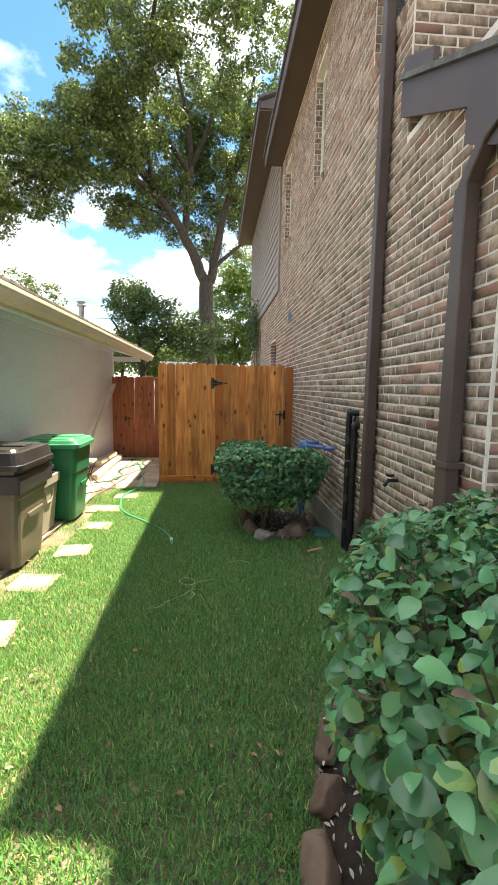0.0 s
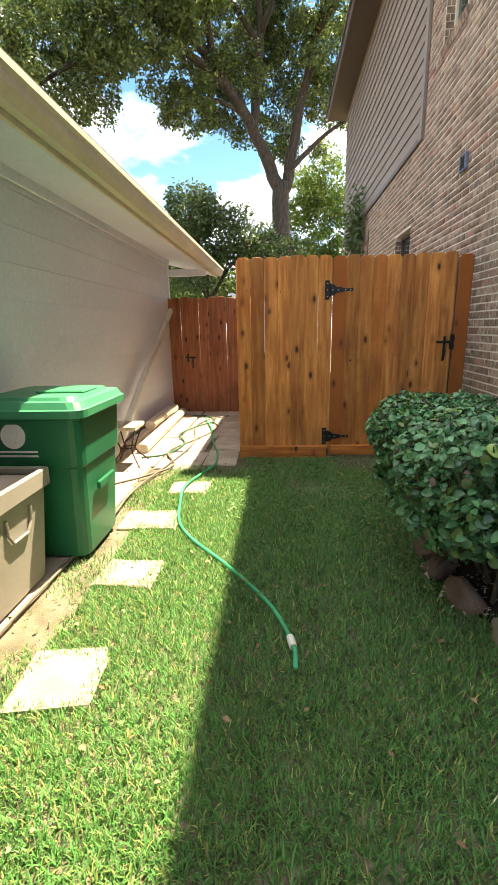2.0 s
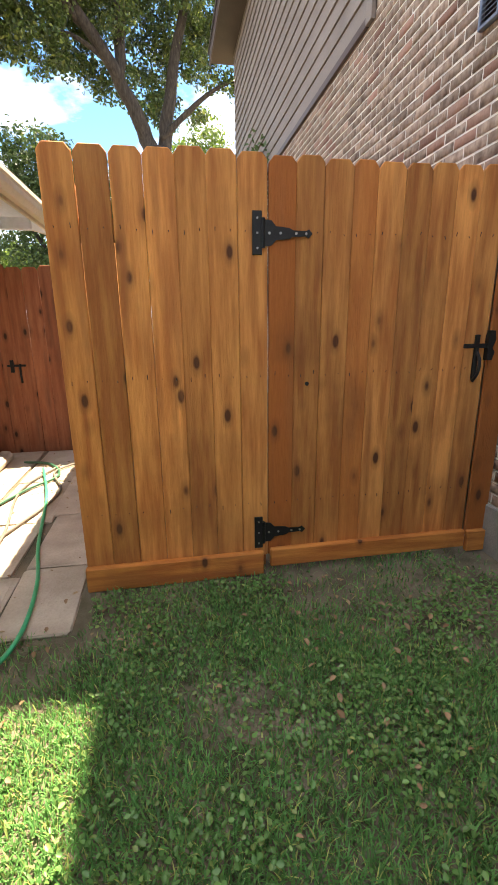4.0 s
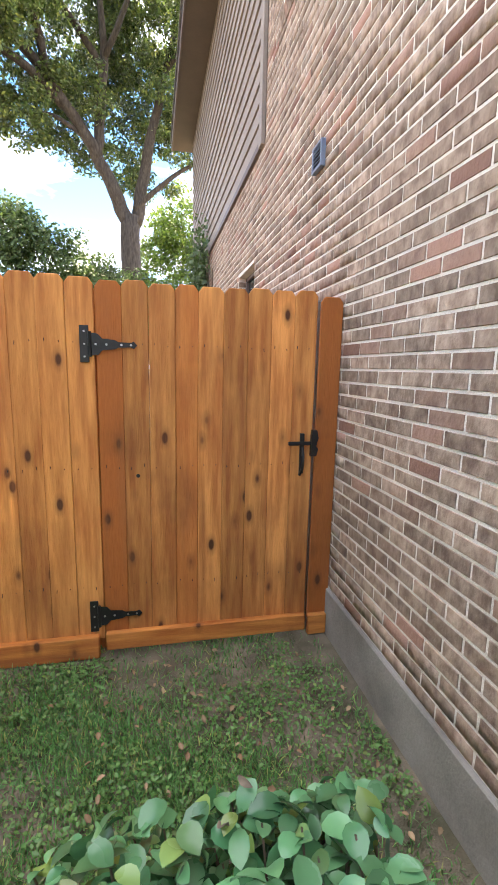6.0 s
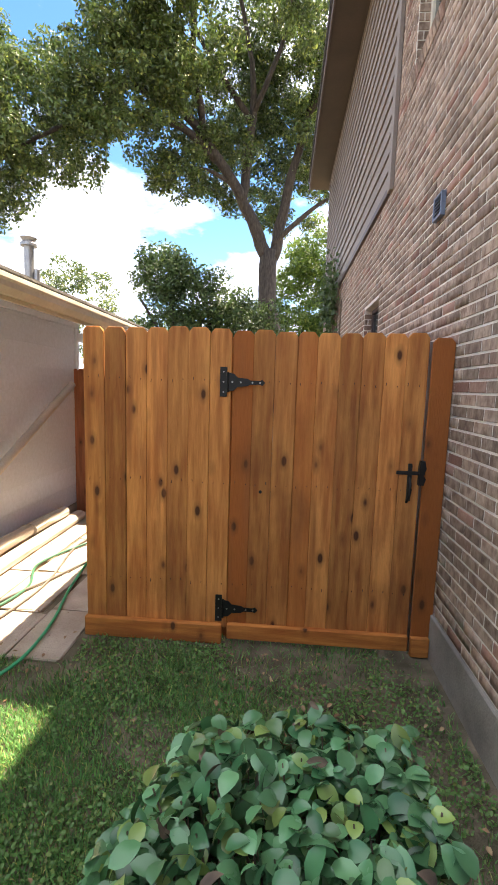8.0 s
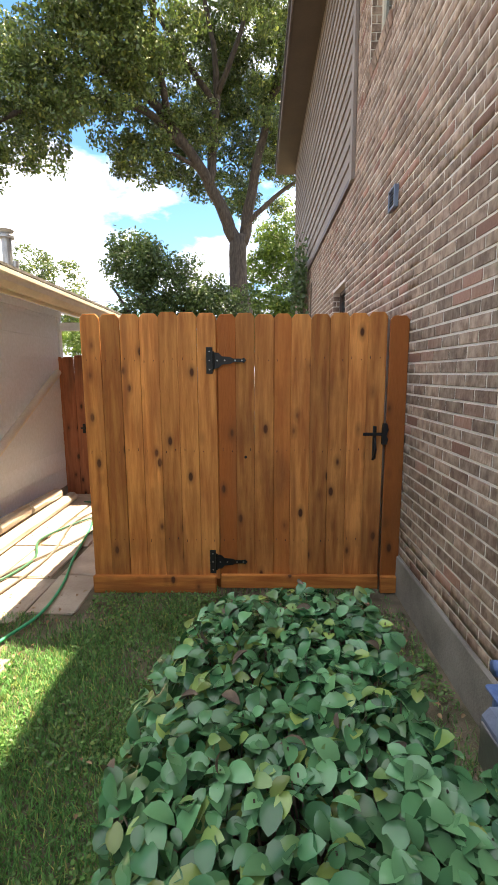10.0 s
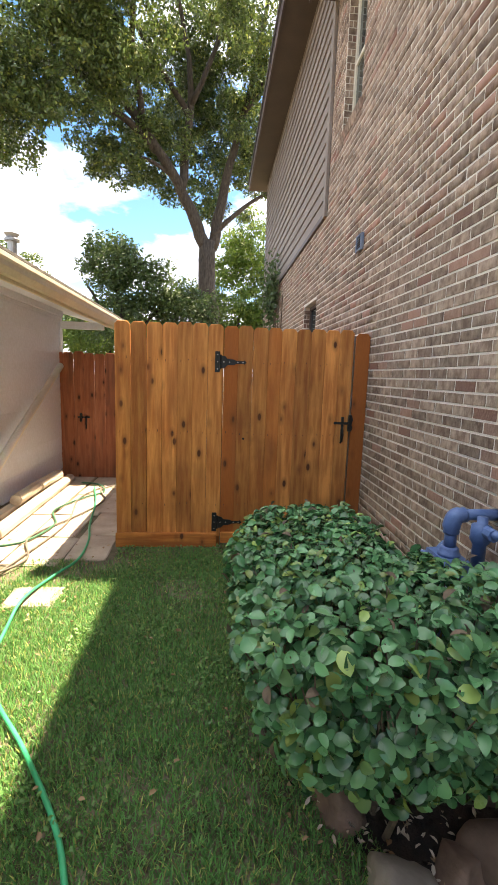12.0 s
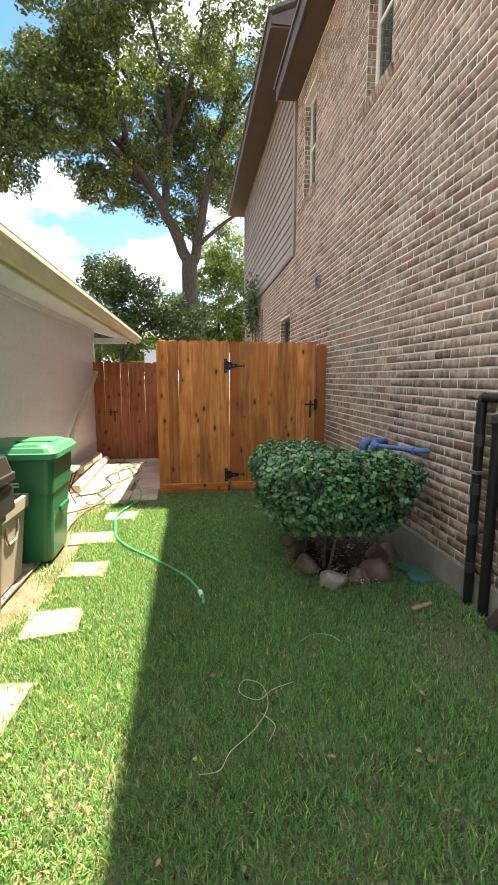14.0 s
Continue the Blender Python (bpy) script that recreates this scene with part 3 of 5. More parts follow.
gm = thing("gas_meter", "blue painted gas meter with a grey boxed index", "gas meter", at=(1.06, 5.35, .3))
b = box(.96, 1.17, 5.25, 5.47, .42, .66, .03, None, None, 3)
prism([(.975, .64), (1.155, .64), (1.12, .735), (1.00, .735)], 5.265, 5.455, "y", b)
part("body", b, BLUE, gm)
part("case_seam", box(.95, 1.18, 5.24, 5.48, .632, .650, .006), BLUE, gm)
ib = part("index_box", prism([(.905, .46), (1.02, .46), (1.02, .615), (.99, .635), (.925, .635), (.905, .61)], 5.20, 5.40, "y"), METERGREY, gm, "grey meter index housing")
part("index_window", box(.92, 1.005, 5.192, 5.199, .50, .60, .003), GLASS, ib, "dark index window")
part("index_rim", box(.898, .904, 5.21, 5.39, .47, .60, .002), STEEL, ib)
part("label", box(.94, .98, 5.27, 5.35, .6355, .638), WHITE, ib, "white label with unreadable print")
part("red_tag", box(.99, 1.01, 5.186, 5.191, .52, .55), RED, ib, "red strip")
part("flange", tube([(1.06, 5.355, .735), (1.06, 5.355, .748), (1.06, 5.355, .752), (1.06, 5.355, .772), (1.06, 5.355, .78)], [.052, .052, .044, .044, .034], 16), BLUE, gm, "", True)
part("riser", tube([(1.06, 5.355, .77), (1.06, 5.355, .86)], .028, 14), BLUE, gm, "", True)
part("elbow", tube(smooth_path([(1.06, 5.355, .845), (1.06, 5.355, .89), (1.075, 5.355, .925), (1.12, 5.355, .935)], 5), [.036] * 3 + [.040] * 10 + [.036] * 3, 14), BLUE, gm, "", True)
part("branch_pipe", tube([(1.11, 5.355, .935), (WX + .01, 5.355, .935)], .027, 12), BLUE, gm, "", True)
part("stub_pipe", tube([(1.00, 5.525, .665), (1.14, 5.525, .66)], .025, 12), BLUE, gm, "", True)
part("stop_valve", tube([(1.14, 5.525, .62), (1.14, 5.525, .65), (1.14, 5.525, .70), (1.14, 5.525, .735)], [.032, .045, .045, .022], 12), BLUE, gm, "", True)
part("valve_riser", tube([(1.14, 5.525, -.02), (1.14, 5.525, .63)], .025, 10), BLUE, gm)
part("flange", tube([(1.085, 5.17, .63), (1.085, 5.17, .66), (1.085, 5.17, .70), (1.085, 5.17, .72)], [.03, .042, .042, .03], 14), BLUE, gm, "", True)
part("side_arm", tube([(1.085, 5.26, .60), (1.085, 5.17, .62), (1.085, 5.17, .66)], .027, 12), BLUE, gm, "", True)
part("tee", tube([(1.085, 5.17, .70), (1.085, 5.17, .86), (1.085, 5.17, .88), (1.085, 5.165, .945), (1.085, 5.165, .955), (1.085, 5.165, .985)], [.028, .028, .042, .042, .022, .022], 14), BLUE, gm, "", True)
part("supply_pipe", tube(smooth_path([(1.085, 5.165, .925), (1.10, 5.05, .935), (1.16, 4.78, .955), (1.20, 4.66, .96), (WX + .02, 4.62, .962)]), .020, 12), BLUE, gm, "", True)
for p in ((1.09, 5.12, .928), (1.185, 4.70, .958)):
    part("coupling", tube([(p[0], p[1] + .035, p[2]), (p[0], p[1] - .035, p[2])], .028, 8), BLUE, gm)
part("foot_pipe", tube([(1.06, 5.36, -.02), (1.06, 5.36, .44)], .03, 10), BLUE, gm)
for x, y in ((1.15, 4.58), (1.14, 4.38)):
    e = float(bank(np.array(x), np.array(y)))
    b = tube([(x, y, .0), (x, y, e + .028), (x, y, e + .034)], [.098, .098, .085], 20)
    whole("valve_lid", b, VALVE, "round dark green plastic ground lid", "valve lid", "valve lids")

vent = thing("wall_vent", "small blue-grey louvred vent in the brick", "vent", at=(WX, 7.74, 2.82))
f = bmesh.new()
for a in ((7.66, 7.675, 2.75, 2.90), (7.80, 7.815, 2.75, 2.90), (7.675, 7.80, 2.75, 2.765), (7.675, 7.80, 2.885, 2.90)):
    box(WX - .035, WX - .003, *a, 0.003, f)
part("frame", f, METERGREY, vent)
# charcoal sheet in place of the shaded hollow behind the slats
part("backing", box(WX - .008, WX - .003, 7.675, 7.80, 2.765, 2.885), DARKLID, vent)
for k in range(5):
    part("slat", prism([(WX - .010, 2.788 + .023 * k), (WX - .033, 2.770 + .023 * k), (WX - .031, 2.767 + .023 * k), (WX - .010, 2.784 + .023 * k)], 7.675, 7.80, "y"), METERGREY, vent)

# ---- neighbour's house ----
NX = -2.25
nb = thing("wall_east", "blue-grey painted lap wall of the neighbouring house", "wall", kind="structure", at=(NX, 3, 0))
part("wall", box(NX - .25, NX - .012, -4, 10.0, .12, 2.42), GREYWALL, nb)
z = .13
while z < 2.4:
    part("plank", prism([(NX - .011, z), (NX - .005, z), (NX - .008, min(z + .232, 2.42)), (NX - .011, min(z + .232, 2.42))], -4, 10.0, "y"), GREYWALL, nb)
    z += .235
part("footing", box(NX - .26, NX - .004, -4, 10.0, -.1, .118), CONCRETE, nb)
part("corner_board", box(NX - .03, NX + .014, 9.93, 10.02, .12, 2.40, .004), GREYWALL, nb)
nr = thing("roof_neighbour", "low shingle roof with cream gutter and soffit", "roof", kind="structure", at=(NX, 3, 2.4))
part("soffit", prism([(NX - .3, 2.44), (NX - .3, 2.47), (-1.62, 2.225), (-1.62, 2.20)], -4, 10.85, "y"), GREYWALL, nr, "grey boarded soffit")
part("frieze", box(NX + .006, NX + .03, -4, 10.0, 2.28, 2.36, .004), GREYWALL, nr)
part("fascia", box(-1.62, -1.597, -4, 10.86, 2.17, 2.34, .003), CREAM, nr)
part("gutter", prism([(-1.596, 2.20), (-1.54, 2.195), (-1.505, 2.235), (-1.50, 2.27), (-1.485, 2.285), (-1.485, 2.315), (-1.50, 2.315), (-1.503, 2.29), (-1.55, 2.21), (-1.596, 2.215)], -4, 10.87, "y"), CREAM, nr, "cream metal gutter")
part("shingles", prism([(-1.53, 2.345), (-1.53, 2.365), (-7.5, 3.95), (-7.5, 3.93)], -4.1, 10.92, "y"), SHINGLE, nr)
part("rake_board", prism([(-1.62, 2.19), (-1.62, 2.335), (-7.5, 3.92), (-7.5, 3.75)], 10.83, 10.86, "y"), CREAM, nr)
part("beam_end", box(NX - .02, -1.66, 9.96, 10.04, 2.12, 2.22, .004), GREYWALL, nr)
vp = thing("roof_vent", "grey metal vent stack on the neighbour's roof", "roof vent", at=(-2.95, 10.2, 2.7))
part("stack", tube([(-2.95, 10.2, 2.70), (-2.95, 10.2, 3.30)], .06, 14), STEEL, vp)
part("cap", tube([(-2.95, 10.2, 3.30), (-2.95, 10.2, 3.33), (-2.95, 10.2, 3.36), (-2.95, 10.2, 3.40)], [.10, .10, .07, .10], 14), STEEL, vp)
part("stub", tube([(-2.85, 10.2, 2.68), (-2.85, 10.2, 3.02)], .035, 10), STEEL, vp)


# ---- fences ----
def board_mesh(w, z0, z1, t, ear=.028):
    return prism([(-w / 2, z0), (w / 2, z0), (w / 2, z1 - ear), (w / 2 - ear * .8, z1), (-w / 2 + ear * .8, z1), (-w / 2, z1 - ear)], -t / 2, t / 2, "y")


FY = 7.285
fence = thing("wooden_fence", "new orange-stained cedar fence panel with dog-eared boards", "fence", at=(-.45, FY, 0))
gate = thing("fence_gate", "closed orange-stained cedar gate with black hinges and latch", "gate", at=(.55, FY, 0))


def fence_board(x0, x1, parent, z1, mat=CEDAR, y=FY, z0=.10, lean=0.0, t=.018):
    b = board_mesh(x1 - x0, z0, z1, t)
    bmesh.ops.transform(b, matrix=Matrix.Translation(((x0 + x1) / 2, y + random.uniform(-.003, .003), 0)) @ Matrix.Rotation(lean, 4, "Y"), verts=b.verts)
    bmesh.ops.bevel(b, geom=[e for e in b.edges], offset=.0035, segments=1, affect="EDGES")
    return part("board", b, mat, parent)


x = -.915
for k in range(7):
    fence_board(x, x + .1292, fence, 1.975 + random.uniform(-.008, .006), lean=random.uniform(-.002, .002))
    x += .1303
x = .000
for k in range(9):
    w = (.119, .122, .126, .112, .126, .122, .124, .121, .118)[k]
    fence_board(x, x + w + .0042, gate, 1.965 + random.uniform(-.006, .006), lean=random.uniform(-.0004, .0004))
    x += w + .0044
fence_board(1.148, 1.273, fence, 1.945)
part("skirt_board", box(-.92, -.030, FY - .048, FY - .011, .005, .135, .006), SKIRTWOOD, fence)
part("skirt_board", box(1.145, 1.256, FY - .045, FY - .011, .01, .135, .005), SKIRTWOOD, fence)
b = box(.005, 1.125, FY - .046, FY - .011, .045, .145, .006)
part("skirt_board", b, SKIRTWOOD, gate)
for z in (.35, 1.0, 1.62):
    part("rail", box(-.92, -.03, FY + .012, FY + .05, z, z + .09, .004), CEDAR, fence)
    part("rail", box(.02, 1.10, FY + .012, FY + .05, z, z + .09, .004), CEDAR, gate)
for xx in (-.90, -.03, 1.16):
    part("post", box(xx - .03, xx + .03, FY + .052, FY + .12, 0, 1.93, .004), STEEL if xx > 1 else CEDAR, fence)
# return of the fence towards the old one
ret = thing("fence_return", "cedar fence boards running back to the old fence", "fence", at=(-.9, 8.6, 0))
for k in range(19):
    b = prism([(7.42 + k * .13, .04), (7.545 + k * .13, .04), (7.545 + k * .13, 1.90), (7.52 + k * .13, 1.93), (7.445 + k * .13, 1.93), (7.42 + k * .13, 1.90)], -.87, -.852, "x")
    part("board", b, CEDAR, ret)


def hinge(z, parent):
    y = FY - .014
    p = part("hinge_plate", box(-.075, -.032, y - .004, y + .002, z - .088, z + .088, .002), IRON, parent, "black iron hinge plate")
    b = prism([(-.028, z - .055), (.01, z - .05), (.03, z - .028), (.09, z - .022), (.105, z - .013), (.165, z - .011), (.178, z - .018), (.195, z), (.178, z + .018), (.165, z + .011), (.105, z + .013), (.09, z + .022), (.03, z + .028), (.01, z + .05), (-.028, z + .055)], y - .006, y - .001, "y")
    s = part("hinge_strap", b, IRON, parent, "black iron strap hinge")
    part("knuckle", tube([(-.028, y - .006, z - .06), (-.028, y - .006, z + .06)], .009, 8), IRON, s)
    for q in (.0, .05, .12, .165):
        part("screw", tube([(q, y - .009, z), (q, y - .005, z)], .006, 6), STEEL, s)
    for q in (-.06, .0, .06):
        part("screw", tube([(-.053, y - .007, z + q), (-.053, y - .003, z + q)], .005, 6), STEEL, p)


hinge(1.66, gate)
hinge(.235, gate)
y = FY - .014
lt = part("latch", box(1.055, 1.078, y - .016, y, .99, 1.215, .003), IRON, gate, "black iron gate latch")
part("latch_bar", box(.985, 1.15, y - .024, y - .016, 1.15, 1.172, .003), IRON, lt)
part("keeper", prism([(1.115, 1.09), (1.145, 1.09), (1.155, 1.13), (1.14, 1.15), (1.155, 1.19), (1.145, 1.235), (1.12, 1.235), (1.115, 1.2)], y - .03, y - .002, "y"), IRON, lt)
part("handle", tube(smooth_path([(1.066, y - .018, 1.13), (1.064, y - .045, 1.09), (1.062, y - .045, 1.03), (1.055, y - .02, .985)]), .008, 8), IRON, lt)
# no hole is cut; a black disc gives its shade
part("peephole", tube([(.187, y + .002, 1.0), (.187, y - .001, 1.0)], .010, 12), IRON, gate, "small black disc standing for the shade in a bored hole")
NAIL = IRON
for parent, xs in ((fence, [-.915 + .130 * k for k in range(7)]), (gate, [.0 + .124 * k for k in range(9)])):
    for xx in xs:
        for z in (.40, 1.045, 1.665):
            for dx in (.03, .095):
                part("nail", tube([(xx + dx, FY - .0155, z + random.uniform(-.02, .02)), (xx + dx, FY - .009, z)], .0017, 6), NAIL, parent)

old = thing("old_fence", "weathered red-brown plank fence with a latch", "fence", at=(-1.3, 9.92, 0))
x, k = -2.30, 0
while x < -.84:
    w = .142 if k else .09
    fence_board(x, x + w, old, 1.80 + random.uniform(-.015, .012), OLDWOOD, 9.92, -.02, random.uniform(-.003, .003))
    x += w + random.choice((.0, .0005, .002))
    k += 1
for z in (.4, 1.4):
    part("rail", box(-2.30, -.84, 9.932, 9.97, z, z + .09, .004), OLDWOOD, old)
ol = part("latch", box(-2.02, -1.85, 9.893, 9.908, .875, .895, .003), IRON, old, "black iron gate latch")
part("handle", tube([(-1.90, 9.89, .90), (-1.90, 9.875, .80), (-1.90, 9.89, .72)], .010, 8), IRON, ol)
part("keeper", box(-1.99, -1.96, 9.885, 9.91, .82, .94, .003), IRON, ol)

# ---- bins ----
def wheelie_bin(name, label, y0, y1, x0, x1, h, bodymat, lidmat, lidh=.09):
    """A tapered cart whose front faces +x."""
    w = thing(name, label, "bin", "wheeled bins", at=((x0 + x1) / 2, (y0 + y1) / 2, 0))
    b = bmesh.new()
    def ring(z, s, r=.06):
        cx, cy, hx, hy = (x0 + x1) / 2, (y0 + y1) / 2, (x1 - x0) / 2 * s, (y1 - y0) / 2 * s
        out = []
        for qx, qy, a0 in ((1, 1, 0), (-1, 1, 90), (-1, -1, 180), (1, -1, 270)):
            for k in range(4):
                a = radians(a0 + 30 * k)
                out.append(b.verts.new((cx + qx * (hx - r) + r * math.cos(a), cy + qy * (hy - r) + r * math.sin(a), z)))
        return out
    prof = [(.04, .76), (.10, .78), (h * .60, .885), (h * .615, .93), (h * .88, .97), (h * .885, 1.0), (h - lidh, 1.0), (h - lidh, .92)]
    rings = [ring(z, s) for z, s in prof]
    for r, s in zip(rings, rings[1:]):
        for k in range(16):
            b.faces.new((r[k], r[(k + 1) % 16], s[(k + 1) % 16], s[k]))
    b.faces.new(rings[0][::-1]); b.faces.new(rings[-1])
    part("body", b, bodymat, w, "", False)
    b = bmesh.new()
    def lring(z, s):
        cx, cy, hx, hy, r = (x0 + x1) / 2 + .01, (y0 + y1) / 2, (x1 - x0) / 2 * s + .012, (y1 - y0) / 2 * s + .012, .07
        return [b.verts.new((cx + qx * (hx - r) + r * math.cos(radians(a0 + 30 * k)), cy + qy * (hy - r) + r * math.sin(radians(a0 + 30 * k)), z)) for qx, qy, a0 in ((1, 1, 0), (-1, 1, 90), (-1, -1, 180), (1, -1, 270)) for k in range(4)]
    rings = [lring(h - lidh - .012, 1.03), lring(h - lidh + .03, 1.035), lring(h - lidh + .035, 1.0), lring(h - .02, .94), lring(h - .018, .80), lring(h, .76)]
    for r, s in zip(rings, rings[1:]):
        for k in range(16):
            b.faces.new((r[k], r[(k + 1) % 16], s[(k + 1) % 16], s[k]))
    b.faces.new(rings[0][::-1]); b.faces.new(rings[-1])
    lid = part("lid", b, lidmat, w, "moulded plastic lid")
    part("lid_rib", box((x0 + x1) / 2 - .02, x1 - .06, (y0 + y1) / 2 - .1, (y0 + y1) / 2 + .1, h - .002, h + .014, .006), lidmat, lid)
    part("front_grip", box(x1 - .035, x1 - .012, y0 + .2, y1 - .2, h * .42, h * .47, .006), bodymat, w)
    for s in (y0 + .06, y1 - .10):
        wh = part("wheel", tube([(x0 + .05, s, .11), (x0 + .05, s + .045, .11)], .11, 18), DARKLID, w)
        part("hub", tube([(x0 + .05, s - .004, .11), (x0 + .05, s + .049, .11)], .035, 10), GREYBIN, wh)
    part("handle", tube([(x0 - .01, y0 + .08, h - .09), (x0 - .01, y1 - .08, h - .09)], .016, 8), bodymat, w)
    return w


gbin = wheelie_bin("wheeled_bin", "green plastic wheeled bin with a lighter green lid", 5.02, 5.66, -2.20, -1.55, .99, GREENBIN, GREENLID)
b = bmesh.new()
bmesh.ops.create_circle(b, cap_ends=True, radius=.07, segments=24, matrix=Matrix.Translation((-1.93, 5.026, .79)) @ Matrix.Rotation(radians(86), 4, "X"))
part("emblem", b, WHITE, gbin, "round pale printed emblem")
for k in range(2):
    part("print_line", box(-2.05, -1.81, 5.033 + .002 * k, 5.037 + .002 * k, .695 - .025 * k, .705 - .025 * k), WHITE, gbin, "unreadable pale print")
bbin = wheelie_bin("wheeled_bin", "taupe plastic wheeled bin with a charcoal lid", 3.62, 4.34, -2.22, -1.58, 1.06, BROWNBIN, DARKLID, .15)
part("band", box(-2.2, -1.574, 3.612, 4.348, .70, .86, .01), DARKLID, bbin, "black band under the lid")

gb_ = thing("storage_bin", "small light grey plastic bin with a dark open top", "bin", at=(-1.95, 4.7, 0))
b = bmesh.new()
r = [[b.verts.new((x, y, z)) for x, y in ((-2.1 - e, 4.47 - e), (-1.78 + e, 4.47 - e), (-1.78 + e, 4.90 + e), (-2.1 - e, 4.90 + e))] for z, e in ((.03, 0), (.58, .045))]
for k in range(4):
    b.faces.new((r[0][k], r[0][(k + 1) % 4], r[1][(k + 1) % 4], r[1][k]))
b.faces.new(r[0][::-1]); b.faces.new(r[1])
bmesh.ops.bevel(b, geom=list(b.edges), offset=.015, segments=2, affect="EDGES")
part("body", b, GREYBIN, gb_)
rim = bmesh.new()
for a in ((-2.165, -1.715, 4.41, 4.44), (-2.165, -1.715, 4.93, 4.96), (-2.165, -2.135, 4.44, 4.93), (-1.745, -1.715, 4.44, 4.93)):
    box(*a, .55, .645, .006, rim)
part("rim", rim, GREYBIN, gb_)
# the top is open; a charcoal plate stands for its shaded inside
part("lid", box(-2.13, -1.75, 4.445, 4.925, .59, .615, .006), DARKLID, gb_, "dark plate standing for the shaded open inside")
part("bail_handle", tube([(-1.738, 4.58, .50), (-1.738, 4.585, .42), (-1.742, 4.62, .37), (-1.742, 4.74, .37), (-1.738, 4.775, .42), (-1.738, 4.78, .50)], .008, 8), GREYBIN, gb_)

# ---- small table, timbers, pole, hoses ----
tb = thing("side_table", "small iron side table with a stone tile top", "table", at=(-2.03, 6.95, 0))
part("tabletop", box(-2.16, -1.88, 6.83, 7.13, .395, .435, .006), TIMBER, tb, "pale stone tile top")
for sx, sy in ((-1, -1), (1, -1), (1, 1), (-1, 1)):
    cx, cy = -2.02, 6.98
    pts = [(cx + sx * .12, cy + sy * .12, .39), (cx + sx * .07, cy + sy * .07, .25), (cx + sx * .06, cy + sy * .06, .16), (cx + sx * .15, cy + sy * .15, .03)]
    part("leg", tube(smooth_path(pts, 4), .008, 6), surface("rusty_iron", (.05, .02, .014), (.10, .04, .025), 20.0, .8, .3) if sx + sy == -2 else bpy.data.materials["rusty_iron"], tb)
part("ring", tube([(-2.08, 6.92, .2), (-1.96, 6.92, .2), (-1.96, 7.04, .2), (-2.08, 7.04, .2), (-2.08, 6.92, .2)], .006, 6), bpy.data.materials["rusty_iron"], tb)


def timber(x, y0, y1, z, r, turn=0):
    b = tube([(0, y0 - (y0 + y1) / 2, 0), (0, -.1, .004), (0, .12, -.003), (0, (y1 - y0) / 2, 0)], [r, r * 1.03, r * .98, r], 10)
    for v in b.verts:
        v.co.x += random.uniform(-.006, .006); v.co.z = max(-r * .82, min(r * .82, v.co.z))
    bmesh.ops.transform(b, matrix=pose(x, (y0 + y1) / 2, z, 0, 0, turn), verts=b.verts)
    return whole("landscape_timber", b, TIMBER, "weathered pale landscape timber by the grey wall", "timber", "landscape timbers")


timber(-2.02, 7.35, 9.55, .075, .065, 1)
timber(-2.17, 7.5, 8.9, .078, .068)
timber(-2.12, 8.05, 8.62, .185, .066, 2)
timber(-2.11, 8.65, 9.3, .184, .065, -1)

whole("leaning_pole", tube([(-2.16, 6.95, .10), (-2.17, 8.2, .80), (-2.16, 9.66, 1.60)], .042, 12), WHITE, "pale plastic pole leaning along the grey wall", "pole", smooth=True)


def laid(name, pts, r, mat, label, category, lift=None):
    z = r * .9 if lift is None else lift
    return whole(name, tube(smooth_path([(p[0], p[1], z + (p[2] if len(p) > 2 else 0)) for p in pts], 8), r, 8), mat, label, category, smooth=True)


hose = laid("garden_hose", [(-.43, 4.28), (-.44, 4.42), (-.55, 4.70), (-.80, 5.05), (-1.06, 5.36), (-1.20, 5.62), (-1.27, 5.95), (-1.30, 6.25, .02), (-1.24, 6.62), (-1.14, 6.9, .012), (-1.17, 7.3, .015), (-1.28, 7.75, .015), (-1.42, 8.5, .015), (-1.62, 9.2, .015)], .0105, HOSE, "bright green garden hose lying across lawn and paving", "hose", .03)
part("coupling", tube([(-.437, 4.40, .03), (-.45, 4.46, .03)], .017, 10), WHITE, hose, "pale hose coupling")
laid("cable", [(-1.80, 2.6), (-1.76, 3.9), (-1.73, 4.9), (-1.70, 5.6), (-1.72, 6.2), (-1.60, 7.0), (-1.52, 7.8), (-1.66, 8.7), (-1.5, 9.3)], .009, CORD, "thin grey-brown cable lying along the paving edge", "cable", .034)
laid("cable", [(-2.0, 6.3), (-1.75, 6.55), (-1.55, 6.9), (-1.72, 7.4), (-1.5, 8.0), (-1.35, 8.6), (-1.5, 9.1), (-1.3, 9.4)], .010, CORD, "dark cable curled on the sunlit paving", "cable", .036)
laid("old_hose", [(-1.95, 7.15), (-1.72, 7.3), (-1.62, 7.75), (-1.78, 8.2), (-1.62, 8.7), (-1.45, 9.0), (-1.6, 9.35), (-1.85, 9.45)], .011, DARKHOSE, "old dark hose on the sunlit paving", "hose", .036)
laid("twine", [(-.01, 3.48), (-.12, 3.44), (-.2, 3.38), (-.28, 3.44), (-.25, 3.52), (-.17, 3.48), (-.16, 3.34), (-.24, 3.21), (-.35, 3.11), (-.40, 3.03), (-.48, 3.02)], .0019, STRAW, "pale twine looped on the lawn", "twine", .026)
laid("twine", [(-.20, 3.30), (-.15, 3.22), (-.19, 3.14)], .0019, STRAW, "short pale twine end on the lawn", "twine", .026)
laid("twine", [(.10, 3.80), (.18, 3.86), (.28, 3.85), (.33, 3.78)], .0019, STRAW, "short pale twine end on the lawn", "twine", .026)


